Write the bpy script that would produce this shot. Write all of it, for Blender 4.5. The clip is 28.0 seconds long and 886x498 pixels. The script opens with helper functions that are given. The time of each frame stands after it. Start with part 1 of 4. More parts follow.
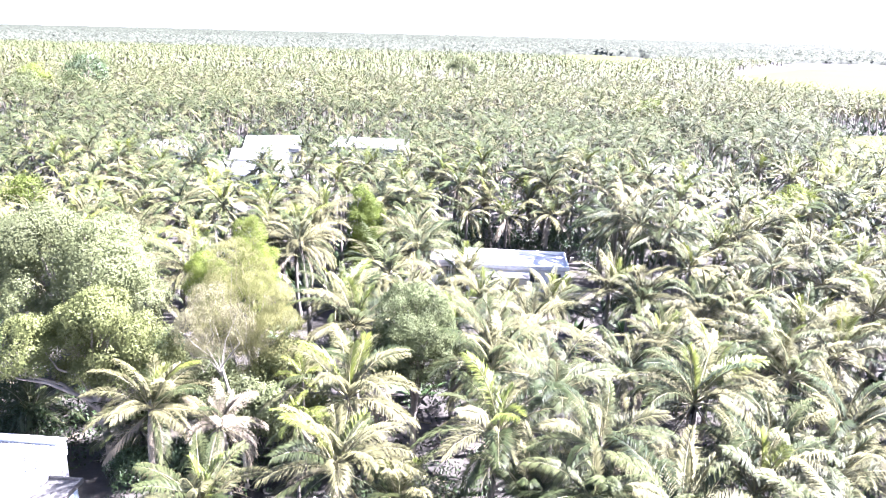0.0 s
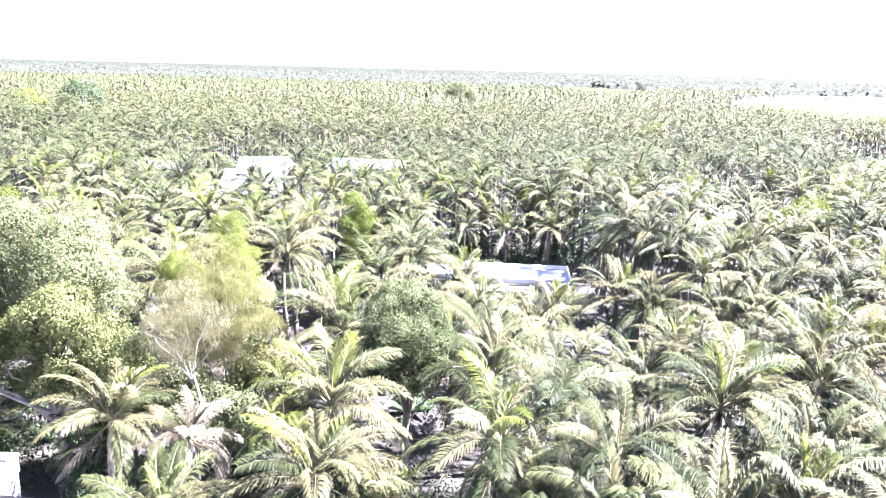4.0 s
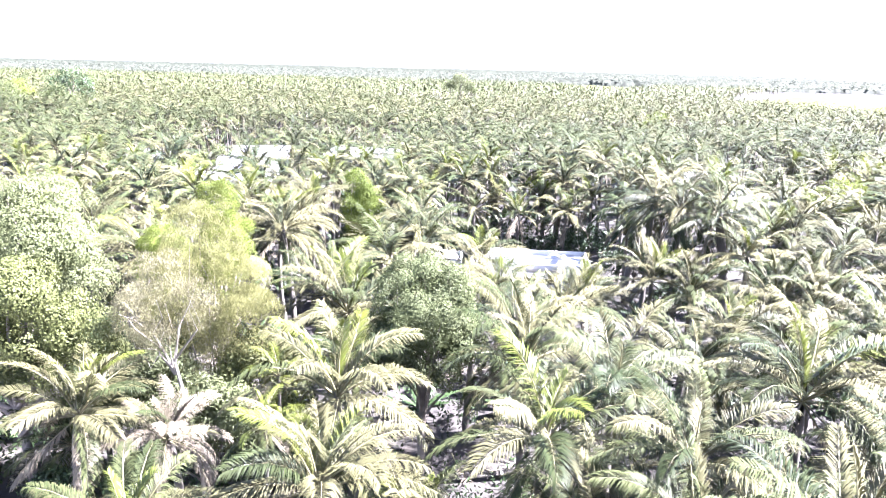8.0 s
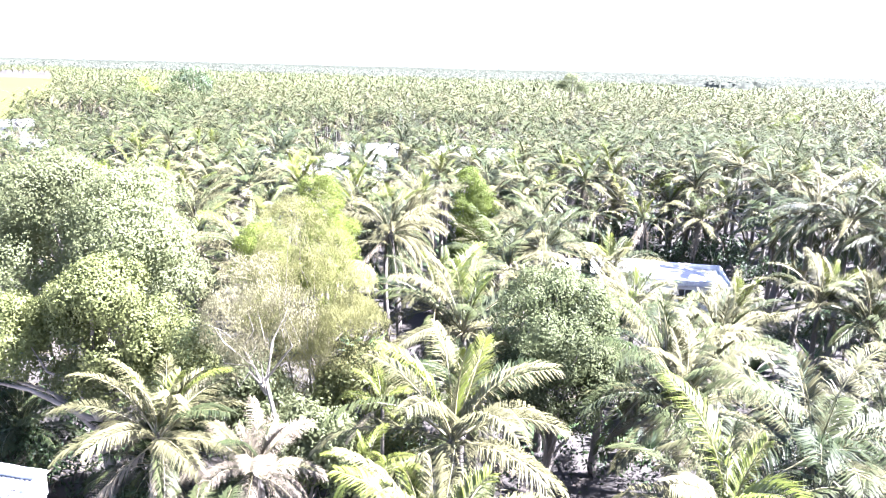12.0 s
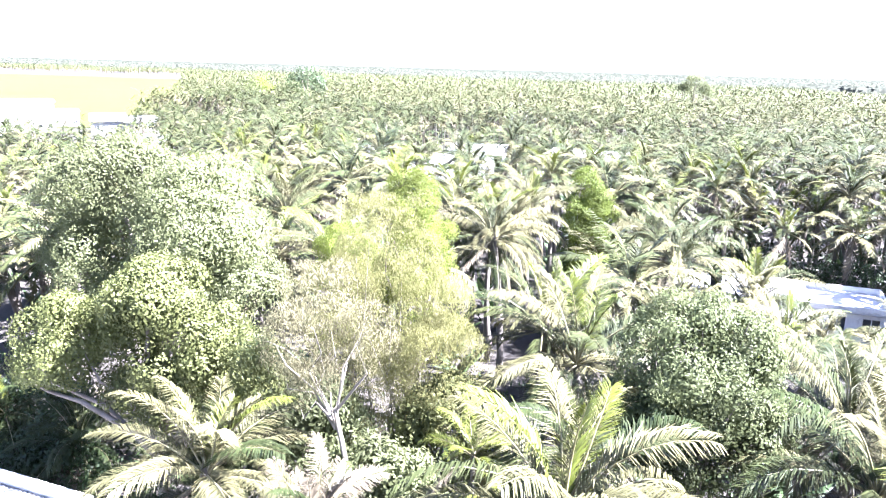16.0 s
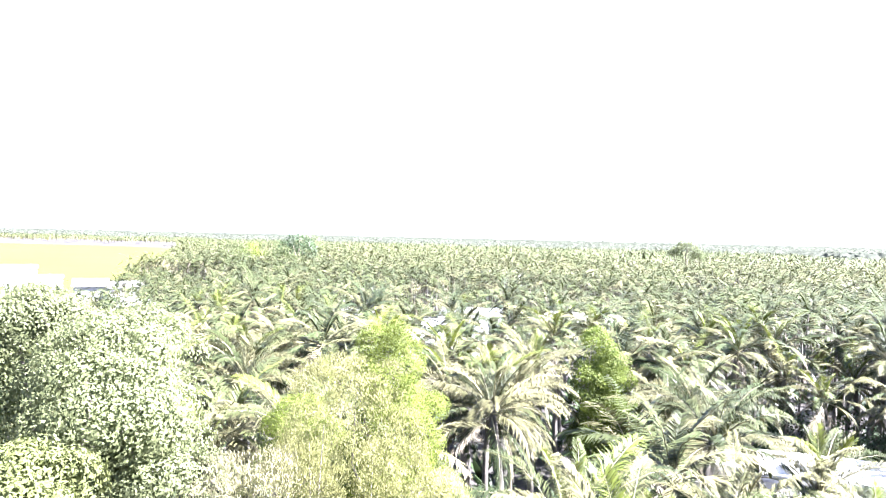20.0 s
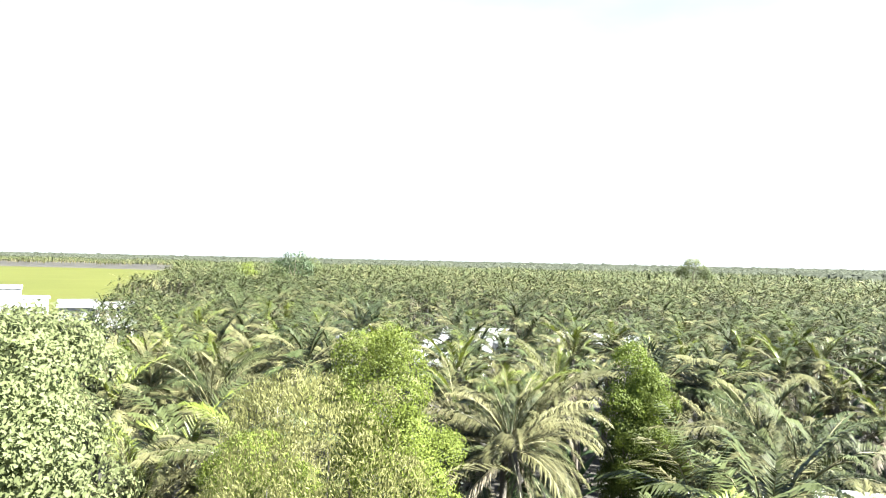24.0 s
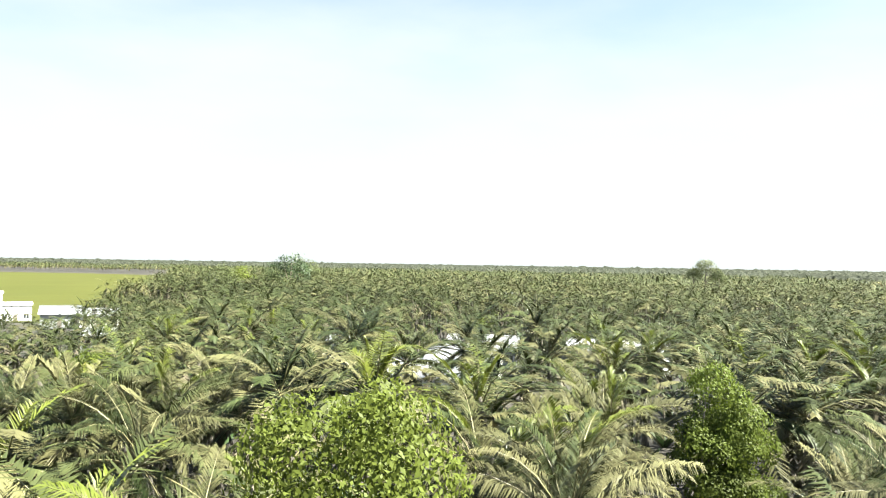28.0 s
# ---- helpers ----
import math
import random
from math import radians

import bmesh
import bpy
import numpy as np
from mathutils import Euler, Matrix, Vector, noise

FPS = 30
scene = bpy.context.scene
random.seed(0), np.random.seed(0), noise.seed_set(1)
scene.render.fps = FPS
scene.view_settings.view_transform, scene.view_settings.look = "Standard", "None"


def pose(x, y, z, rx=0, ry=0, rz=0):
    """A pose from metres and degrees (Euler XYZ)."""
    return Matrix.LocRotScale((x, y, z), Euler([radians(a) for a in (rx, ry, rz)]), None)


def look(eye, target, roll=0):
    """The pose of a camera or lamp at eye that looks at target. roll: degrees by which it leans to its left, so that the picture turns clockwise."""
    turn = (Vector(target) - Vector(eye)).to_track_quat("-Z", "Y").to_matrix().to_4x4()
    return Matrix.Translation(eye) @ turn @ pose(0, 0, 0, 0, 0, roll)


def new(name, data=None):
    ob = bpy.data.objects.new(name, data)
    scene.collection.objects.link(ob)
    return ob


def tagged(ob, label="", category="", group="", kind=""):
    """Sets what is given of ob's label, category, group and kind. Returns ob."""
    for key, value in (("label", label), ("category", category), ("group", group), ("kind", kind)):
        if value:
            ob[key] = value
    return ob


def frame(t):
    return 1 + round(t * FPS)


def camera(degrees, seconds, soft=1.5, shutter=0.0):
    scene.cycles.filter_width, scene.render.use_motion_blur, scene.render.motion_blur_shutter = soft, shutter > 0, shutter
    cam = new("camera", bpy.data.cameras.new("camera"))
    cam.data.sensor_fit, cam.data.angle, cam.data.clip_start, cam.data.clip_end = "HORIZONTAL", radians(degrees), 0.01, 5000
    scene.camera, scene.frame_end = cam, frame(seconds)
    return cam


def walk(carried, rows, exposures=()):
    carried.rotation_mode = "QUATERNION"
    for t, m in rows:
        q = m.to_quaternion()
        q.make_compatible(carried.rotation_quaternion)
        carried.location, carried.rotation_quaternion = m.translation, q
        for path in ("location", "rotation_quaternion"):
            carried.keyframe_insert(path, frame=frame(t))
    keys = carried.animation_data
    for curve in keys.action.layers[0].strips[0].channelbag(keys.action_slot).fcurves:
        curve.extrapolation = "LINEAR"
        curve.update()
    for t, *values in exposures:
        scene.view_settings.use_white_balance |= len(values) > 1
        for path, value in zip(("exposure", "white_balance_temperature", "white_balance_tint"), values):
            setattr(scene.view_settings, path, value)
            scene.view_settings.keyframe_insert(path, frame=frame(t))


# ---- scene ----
cam = camera(61.9, 28.0, soft=1.1)
PATH = [
    (0, (2.903, -0.866, 26.887), (2.741, 1.046, 26.324), 1.4),
    (0.5, (2.916, -0.549, 26.327), (2.753, 1.364, 25.766), 1.3),
    (1, (2.868, -0.179, 25.8), (2.706, 1.734, 25.24), 1.3),
    (1.5, (2.94, 0.101, 25.527), (2.777, 2.013, 24.964), 1.3),
    (2, (2.98, 0.432, 25.218), (2.817, 2.348, 24.669), 1.4),
    (2.5, (2.976, 0.889, 24.886), (2.813, 2.811, 24.358), 1.5),
    (3, (2.989, 1.368, 24.547), (2.825, 3.297, 24.045), 1.4),
    (3.5, (2.958, 1.825, 24.178), (2.795, 3.761, 23.701), 1.4),
    (5.5, (2.414, 4.087, 22.642), (2.255, 6.022, 22.165), 1.3),
    (6, (2.224, 4.718, 22.287), (2.066, 6.654, 21.811), 1.3),
    (6.5, (1.933, 5.343, 21.986), (1.777, 7.279, 21.508), 1.4),
    (7, (1.691, 5.979, 21.691), (1.535, 7.915, 21.212), 1.3),
    (7.5, (1.465, 6.645, 21.341), (1.311, 8.581, 20.863), 1.4),
    (8, (1.254, 7.278, 20.988), (1.102, 9.214, 20.51), 1.4),
    (8.5, (1.045, 7.899, 20.795), (0.894, 9.835, 20.317), 1.3),
    (9, (0.843, 8.546, 20.641), (0.689, 10.481, 20.161), 1.3),
    (9.5, (0.596, 9.18, 20.523), (0.429, 11.115, 20.044), 1.2),
    (10, (0.351, 9.785, 20.438), (0.156, 11.717, 19.958), 1.2),
    (10.5, (0.07, 10.453, 20.316), (-0.188, 12.377, 19.836), 1.3),
    (11, (-0.13, 11.097, 20.206), (-0.448, 13.013, 19.727), 1.3),
    (11.5, (-0.355, 11.776, 20.104), (-0.725, 13.683, 19.625), 1.4),
    (12, (-0.587, 12.442, 19.986), (-1.008, 14.338, 19.507), 1.4),
    (12.5, (-0.792, 13.114, 19.866), (-1.262, 14.999, 19.389), 1.5),
    (13, (-0.927, 13.748, 19.768), (-1.447, 15.619, 19.29), 1.5),
    (13.5, (-1.028, 14.487, 19.584), (-1.598, 16.344, 19.107), 1.5),
    (15.5, (-1.671, 17.11, 19.042), (-2.367, 18.923, 18.564), 1.6),
    (16, (-2.007, 17.789, 18.874), (-2.703, 19.602, 18.397), 1.5),
    (16.5, (-2.295, 18.435, 18.782), (-2.99, 20.249, 18.308), 1.4),
    (17, (-2.495, 19.043, 18.665), (-3.194, 20.867, 18.237), 1.3),
    (17.5, (-2.725, 19.698, 18.548), (-3.428, 21.534, 18.182), 1.4),
    (18, (-2.921, 20.355, 18.402), (-3.627, 22.202, 18.102), 1.3),
    (18.5, (-3.139, 21.148, 18.199), (-3.847, 23.004, 17.966), 1.2),
    (19, (-3.378, 22.116, 18.005), (-4.088, 23.978, 17.837), 1.3),
    (19.5, (-3.778, 23.045, 17.813), (-4.487, 24.912, 17.713), 1.3),
    (20, (-4.138, 23.954, 17.645), (-4.847, 25.824, 17.613), 1.3),
    (20.5, (-4.46, 24.903, 17.501), (-5.168, 26.773, 17.52), 1.3),
    (21, (-4.815, 25.923, 17.3), (-5.523, 27.793, 17.328), 1.2),
    (21.5, (-5.191, 26.987, 17.122), (-5.901, 28.857, 17.151), 1.1),
    (23.5, (-6.595, 29.857, 16.53), (-7.305, 31.726, 16.562), 1.1),
    (24, (-6.907, 30.449, 16.43), (-7.616, 32.319, 16.461), 1.2),
    (24.5, (-7.234, 31.111, 16.289), (-7.941, 32.982, 16.322), 1.2),
    (25, (-7.708, 32.221, 16.13), (-8.415, 34.091, 16.162), 1.2),
    (25.5, (-8.155, 33.312, 16.012), (-8.863, 35.182, 16.044), 1.1),
    (26, (-8.717, 34.53, 15.891), (-9.424, 36.4, 15.924), 1.1),
    (26.5, (-9.237, 36.321, 15.653), (-9.948, 38.19, 15.687), 1.0),
    (27, (-9.893, 37.505, 15.695), (-10.605, 39.374, 15.729), 1.1),
    (27.5, (-10.466, 38.381, 15.83), (-11.178, 40.25, 15.867), 1.0),
    (28, (-10.825, 39.215, 16.053), (-11.536, 41.084, 16.094), 0.9),
]

# seconds, stops, kelvin, tint: the camera stops down as it tilts up to the sky
EXPOSURES = [(0.0, 4.46, 5520, 30), (11.0, 4.52, 5480, 28), (17.0, 4.6, 5440, 26), (20.0, 4.5, 5600, 22), (21.5, 4.12, 5850, 14), (24.0, 3.56, 6200, 5), (26.0, 3.24, 6430, 3), (28.0, 3.1, 6480, 3)]
walk(cam, [(t, look(eye, target, roll)) for t, eye, target, roll in PATH], EXPOSURES)

# ---- light: a clear tropical afternoon, sun from the east side of the flight line ----
SUN_ELEV, SUN_AZ = radians(52), radians(80)  # azimuth clockwise from +y
world = bpy.data.worlds.new("sky")
scene.world = world
world.use_nodes = True
wn = world.node_tree.nodes
sky = wn.new("ShaderNodeTexSky")
sky.sky_type, sky.sun_disc = "NISHITA", False
sky.sun_elevation, sky.sun_rotation = SUN_ELEV, SUN_AZ
sky.air_density, sky.dust_density, sky.ozone_density = 1.0, 1.2, 1.0
# bright haze and thin cloud low in the sky, clearing to blue higher up
wl = world.node_tree.links
coord, split = wn.new("ShaderNodeTexCoord"), wn.new("ShaderNodeSeparateXYZ")
wl.new(coord.outputs["Generated"], split.inputs[0])
stretch = wn.new("ShaderNodeMapping")
stretch.inputs["Scale"].default_value = (1.0, 1.0, 3.2)
wl.new(coord.outputs["Generated"], stretch.inputs["Vector"])
puffs = wn.new("ShaderNodeTexNoise")
puffs.inputs["Scale"].default_value, puffs.inputs["Detail"].default_value = 2.6, 7
wl.new(stretch.outputs[0], puffs.inputs["Vector"])
raised = wn.new("ShaderNodeMath"); raised.operation = "MULTIPLY_ADD"
raised.inputs[1].default_value = -0.36
wl.new(puffs.outputs["Fac"], raised.inputs[0])
wl.new(split.outputs["Z"], raised.inputs[2])
veil = wn.new("ShaderNodeMapRange"); veil.interpolation_type = "SMOOTHSTEP"
for q, v in zip((1, 2, 3, 4), (-0.08, 0.36, 1.0, 0.0)):
    veil.inputs[q].default_value = v
wl.new(raised.outputs[0], veil.inputs[0])
scaled = wn.new("ShaderNodeVectorMath"); scaled.operation = "SCALE"
scaled.inputs["Scale"].default_value = 0.0325
wl.new(sky.outputs[0], scaled.inputs[0])
blend = wn.new("ShaderNodeMix"); blend.data_type = "RGBA"
blend.inputs[7].default_value = (0.122, 0.1265, 0.131, 1)
wl.new(veil.outputs[0], blend.inputs[0]); wl.new(scaled.outputs[0], blend.inputs[6])
wl.new(blend.outputs[2], wn["Background"].inputs["Color"])
wn["Background"].inputs["Strength"].default_value = 1.0
sun = new("sun", bpy.data.lights.new("sun", "SUN"))
sun.data.energy, sun.data.angle, sun.data.color = 5.0, radians(0.53), (1.0, 0.95, 0.86)
sun_way = Vector((math.sin(SUN_AZ) * math.cos(SUN_ELEV), math.cos(SUN_AZ) * math.cos(SUN_ELEV), math.sin(SUN_ELEV)))
sun.matrix_world = look(sun_way * 200, (0, 0, 0))


# ---- materials ----
def nodes_of(name):
    m = bpy.data.materials.new(name)
    m.use_nodes = True
    return m, m.node_tree.nodes, m.node_tree.links, m.node_tree.nodes["Principled BSDF"]


def leaf_material(name, dark, light, rough=0.42, through_light=0.3, spec=0.5, warm=(0.30, 0.26, 0.06)):
    """A leaf: varied by piece and by plant, glossy on top, letting some light through."""
    m, n, l, b = nodes_of(name)
    geo, info = n.new("ShaderNodeNewGeometry"), n.new("ShaderNodeObjectInfo")
    add = n.new("ShaderNodeMath"); add.operation = "MULTIPLY_ADD"
    add.inputs[1].default_value = 0.3
    l.new(geo.outputs["Random Per Island"], add.inputs[0])
    half = n.new("ShaderNodeMath"); half.operation = "MULTIPLY"; half.inputs[1].default_value = 0.66
    l.new(info.outputs["Random"], half.inputs[0])
    l.new(half.outputs[0], add.inputs[2])
    ramp = n.new("ShaderNodeValToRGB")
    ramp.color_ramp.elements[0].color = (*dark, 1)
    ramp.color_ramp.elements[1].color = (*light, 1)
    tip = ramp.color_ramp.elements.new(0.93)
    tip.color = (*light, 1)
    ramp.color_ramp.elements[2].color = (*warm, 1)
    l.new(add.outputs[0], ramp.inputs[0])
    co = n.new("ShaderNodeTexCoord")
    patch = n.new("ShaderNodeTexNoise"); patch.inputs["Scale"].default_value = 0.9
    l.new(co.outputs["Object"], patch.inputs["Vector"])
    tone = n.new("ShaderNodeMapRange")
    tone.inputs[3].default_value, tone.inputs[4].default_value = 0.72, 1.28
    l.new(patch.outputs["Fac"], tone.inputs[0])
    wide = n.new("ShaderNodeTexNoise"); wide.inputs["Scale"].default_value = 0.19
    wide.inputs["Detail"].default_value = 1.0
    l.new(co.outputs["Object"], wide.inputs["Vector"])
    swing = n.new("ShaderNodeMapRange")
    for q, v in zip((1, 2, 3, 4), (0.34, 0.66, 0.66, 1.34)):
        swing.inputs[q].default_value = v
    l.new(wide.outputs["Fac"], swing.inputs[0])
    both = n.new("ShaderNodeMath"); both.operation = "MULTIPLY"
    l.new(tone.outputs[0], both.inputs[0]); l.new(swing.outputs[0], both.inputs[1])
    mul = n.new("ShaderNodeVectorMath"); mul.operation = "SCALE"
    l.new(ramp.outputs[0], mul.inputs[0]); l.new(both.outputs[0], mul.inputs["Scale"])
    l.new(mul.outputs[0], b.inputs["Base Color"])
    b.inputs["Roughness"].default_value = rough
    b.inputs["Specular IOR Level"].default_value = spec
    tr = n.new("ShaderNodeBsdfTranslucent")
    l.new(mul.outputs[0], tr.inputs["Color"])
    mix = n.new("ShaderNodeMixShader"); mix.inputs[0].default_value = through_light
    l.new(b.outputs[0], mix.inputs[1]); l.new(tr.outputs[0], mix.inputs[2])
    l.new(mix.outputs[0], n["Material Output"].inputs["Surface"])
    return m


def surface(name, a, b_col, scale=1.0, rough=0.8, bump=0.2, detail=6.0, fine=14.0, metal=0.0, stain=None):
    """A solid surface: two colours mixed at a broad and at a fine scale, with relief."""
    m, n, l, b = nodes_of(name)
    co = n.new("ShaderNodeTexCoord")
    big, small = n.new("ShaderNodeTexNoise"), n.new("ShaderNodeTexNoise")
    big.inputs["Scale"].default_value, small.inputs["Scale"].default_value = scale, scale * fine
    big.inputs["Detail"].default_value = small.inputs["Detail"].default_value = detail
    for t in (big, small):
        l.new(co.outputs["Object"], t.inputs["Vector"])
    mixf = n.new("ShaderNodeMath"); mixf.operation = "MULTIPLY_ADD"; mixf.inputs[1].default_value = 0.45
    l.new(small.outputs["Fac"], mixf.inputs[0])
    part_big = n.new("ShaderNodeMath"); part_big.operation = "MULTIPLY"; part_big.inputs[1].default_value = 0.55
    l.new(big.outputs["Fac"], part_big.inputs[0]); l.new(part_big.outputs[0], mixf.inputs[2])
    ramp = n.new("ShaderNodeValToRGB")
    ramp.color_ramp.elements[0].position, ramp.color_ramp.elements[1].position = 0.36, 0.64
    ramp.color_ramp.elements[0].color, ramp.color_ramp.elements[1].color = (*a, 1), (*b_col, 1)
    l.new(mixf.outputs[0], ramp.inputs[0])
    last = ramp.outputs[0]
    if stain:
        blot = n.new("ShaderNodeTexNoise"); blot.inputs["Scale"].default_value = scale * 3.1
        blot.inputs["Detail"].default_value = 8
        l.new(co.outputs["Object"], blot.inputs["Vector"])
        edge = n.new("ShaderNodeMapRange")
        edge.inputs[1].default_value, edge.inputs[2].default_value = 0.56, 0.7
        l.new(blot.outputs["Fac"], edge.inputs[0])
        mx = n.new("ShaderNodeMix"); mx.data_type = "RGBA"
        l.new(edge.outputs[0], mx.inputs[0]); l.new(last, mx.inputs[6])
        mx.inputs[7].default_value = (*stain, 1)
        last = mx.outputs[2]
    l.new(last, b.inputs["Base Color"])
    b.inputs["Roughness"].default_value, b.inputs["Metallic"].default_value = rough, metal
    bp = n.new("ShaderNodeBump"); bp.inputs["Strength"].default_value = bump
    l.new(small.outputs["Fac"], bp.inputs["Height"]); l.new(bp.outputs[0], b.inputs["Normal"])
    return m


PALM = leaf_material("palm_leaflets", (0.011, 0.019, 0.0055), (0.052, 0.059, 0.0215), 0.55, 0.05, 0.14, (0.088, 0.084, 0.042))
PALM_OLIVE = leaf_material("palm_leaflets_olive", (0.044, 0.045, 0.019), (0.099, 0.094, 0.044), 0.55, 0.05, 0.12, (0.135, 0.122, 0.064))
PALM_YOUNG = leaf_material("palm_leaflets_young", (0.058, 0.076, 0.012), (0.108, 0.124, 0.020), 0.42, 0.25, 0.3)
PALM_DRY = leaf_material("palm_leaflets_dry", (0.080, 0.069, 0.047), (0.145, 0.125, 0.088), 0.6, 0.08, 0.15, warm=(0.17, 0.143, 0.10))
RACHIS = surface("frond_rib", (0.10, 0.094, 0.042), (0.165, 0.15, 0.078), 2.0, 0.45, 0.05)
BARK = surface("palm_bark", (0.060, 0.053, 0.044), (0.12, 0.107, 0.09), 1.4, 0.9, 0.5)
FROND_MATS = [PALM, PALM_OLIVE, PALM_YOUNG, PALM_DRY, RACHIS]
LEAF_MANGO = leaf_material("broad_leaves", (0.062, 0.078, 0.032), (0.118, 0.131, 0.060), 0.6, 0.45, 0.15, warm=(0.125, 0.13, 0.06))
LEAF_PALE = leaf_material("pale_feathery_leaves", (0.122, 0.126, 0.048), (0.190, 0.186, 0.073), 0.6, 0.45, 0.15, warm=(0.22, 0.19, 0.072))
LEAF_BRIGHT = leaf_material("bright_leaves", (0.064, 0.088, 0.014), (0.130, 0.155, 0.030), 0.55, 0.45, 0.15, warm=(0.14, 0.155, 0.035))
LEAF_YELLOWISH = leaf_material("young_yellowish_leaves", (0.076, 0.088, 0.030), (0.128, 0.136, 0.046), 0.6, 0.36, 0.15, warm=(0.19, 0.185, 0.06))
LEAF_DRY = leaf_material("dry_feathery_leaves", (0.118, 0.112, 0.060), (0.172, 0.160, 0.090), 0.65, 0.3, 0.15, warm=(0.20, 0.175, 0.10))
LEAF_DEEP = leaf_material("deep_green_leaves", (0.026, 0.046, 0.016), (0.050, 0.076, 0.027), 0.5, 0.25, 0.25, warm=(0.07, 0.10, 0.03))
# extra dark: shade below and between crowns put into the leaf colour
LEAF_DARK = leaf_material("dark_and_shaded_leaves", (0.014, 0.027, 0.009), (0.030, 0.050, 0.017), 0.5, 0.12, 0.25, warm=(0.05, 0.07, 0.024))
WOOD = surface("tree_bark", (0.10, 0.085, 0.068), (0.20, 0.175, 0.145), 2.0, 0.9, 0.5)
PALE_WOOD = surface("pale_tree_bark", (0.13, 0.118, 0.095), (0.22, 0.20, 0.165), 2.0, 0.85, 0.4)
# brown taken near black: shade between the palms put into the soil colour
SOIL = surface("shaded_grove_soil", (0.012, 0.0105, 0.0085), (0.030, 0.026, 0.0205), 0.22, 0.95, 0.5, 10, 20, stain=(0.036, 0.030, 0.023))
RICE = surface("rice_field", (0.038, 0.042, 0.0085), (0.052, 0.055, 0.0120), 0.018, 0.9, 0.3, 8, 40, stain=(0.044, 0.044, 0.010))
RICE.node_tree.nodes["Principled BSDF"].inputs["Specular IOR Level"].default_value = 0.1
WHITE_PAINT = surface("white_limewash", (0.52, 0.52, 0.515), (0.66, 0.66, 0.645), 0.7, 0.75, 0.08, stain=(0.42, 0.41, 0.40))
PALE_BLUE = surface("pale_blue_wall", (0.55, 0.68, 0.74), (0.66, 0.77, 0.82), 0.7, 0.75, 0.08, stain=(0.5, 0.56, 0.58))
# base darkened for palm shade on the side slab; blots are litter stains
CONCRETE = surface("weathered_shaded_concrete", (0.045, 0.043, 0.041), (0.095, 0.092, 0.087), 0.9, 0.9, 0.25, stain=(0.020, 0.017, 0.014))
METAL_ROOF = surface("galvanised_sheet", (0.20, 0.21, 0.225), (0.30, 0.312, 0.33), 0.5, 0.45, 0.05, metal=0.35, stain=(0.26, 0.23, 0.20))
GREY_WALL = surface("grey_plaster", (0.20, 0.21, 0.22), (0.30, 0.31, 0.32), 0.8, 0.85, 0.1, stain=(0.15, 0.15, 0.155))
DARK_GLASS = surface("dark_window_glass", (0.02, 0.025, 0.03), (0.04, 0.045, 0.05), 1.0, 0.12, 0.0)
PALE_CEMENT = surface("pale_cement", (0.34, 0.34, 0.34), (0.46, 0.46, 0.455), 0.6, 0.85, 0.15, stain=(0.26, 0.255, 0.25))
# paler and greyer than near leaves: distance haze put into the colour
HAZED_WOOD = leaf_material("haze_paled_woods", (0.050, 0.057, 0.042), (0.076, 0.083, 0.062), 0.7, 0.5, 0.1, warm=(0.09, 0.095, 0.07))


# ---- mesh helpers ----
def mesh_of(name, verts, tris, mats, index=None, smooth=False):
    me = bpy.data.meshes.new(name)
    verts, tris = np.asarray(verts, np.float32), np.asarray(tris, np.int32)
    me.vertices.add(len(verts)); me.vertices.foreach_set("co", verts.ravel())
    me.loops.add(tris.size); me.loops.foreach_set("vertex_index", tris.ravel())
    me.polygons.add(len(tris))
    me.polygons.foreach_set("loop_start", np.arange(0, tris.size, 3, dtype=np.int32))
    for m in mats:
        me.materials.append(m)
    if index is not None:
        me.polygons.foreach_set("material_index", np.asarray(index, np.int32))
    if smooth:
        me.polygons.foreach_set("use_smooth", np.ones(len(tris), bool))
    me.update(calc_edges=True)
    return me


def join(pieces):
    """Joins (verts, tris, index) triples into one."""
    vs, ts, ix, at = [], [], [], 0
    for v, t, i in pieces:
        vs.append(v); ts.append(t + at); ix.append(i); at += len(v)
    return np.concatenate(vs), np.concatenate(ts), np.concatenate(ix)


def turned(piece, az, lift=0.0, scale=1.0, shift=(0, 0, 0)):
    v, t, i = piece
    c, s = math.cos(az), math.sin(az)
    cl, sl = math.cos(lift), math.sin(lift)
    tilt = np.array([[cl, 0, -sl], [0, 1, 0], [sl, 0, cl]])
    turn = np.array([[c, -s, 0], [s, c, 0], [0, 0, 1]])
    return (v * scale) @ (turn @ tilt).T + np.array(shift), t, i


def tube(points, radii, sides=6, mat=0):
    """A tapered tube along points."""
    pts = [Vector([float(c) for c in p]) for p in points]
    vs, ts = [], []
    for k, p in enumerate(pts):
        d = (pts[min(k + 1, len(pts) - 1)] - pts[max(k - 1, 0)]).normalized()
        a = d.orthogonal().normalized() if abs(d.z) > 0.95 else d.cross(Vector((0, 0, 1))).normalized()
        b = d.cross(a)
        for q in range(sides):
            w = 2 * math.pi * q / sides
            vs.append(p + float(radii[k]) * (math.cos(w) * a + math.sin(w) * b))
    for k in range(len(pts) - 1):
        for q in range(sides):
            a, b = k * sides + q, k * sides + (q + 1) % sides
            ts += [(a, b, b + sides), (a, b + sides, a + sides)]
    return np.array([tuple(v) for v in vs]), np.array(ts), np.full(len(ts), mat)


def part(name, me, parent, label="", m=None):
    ob = new(name, me)
    ob.parent = parent
    if m is not None:
        ob.matrix_local = m
    if label:
        tagged(ob, label)
    return ob


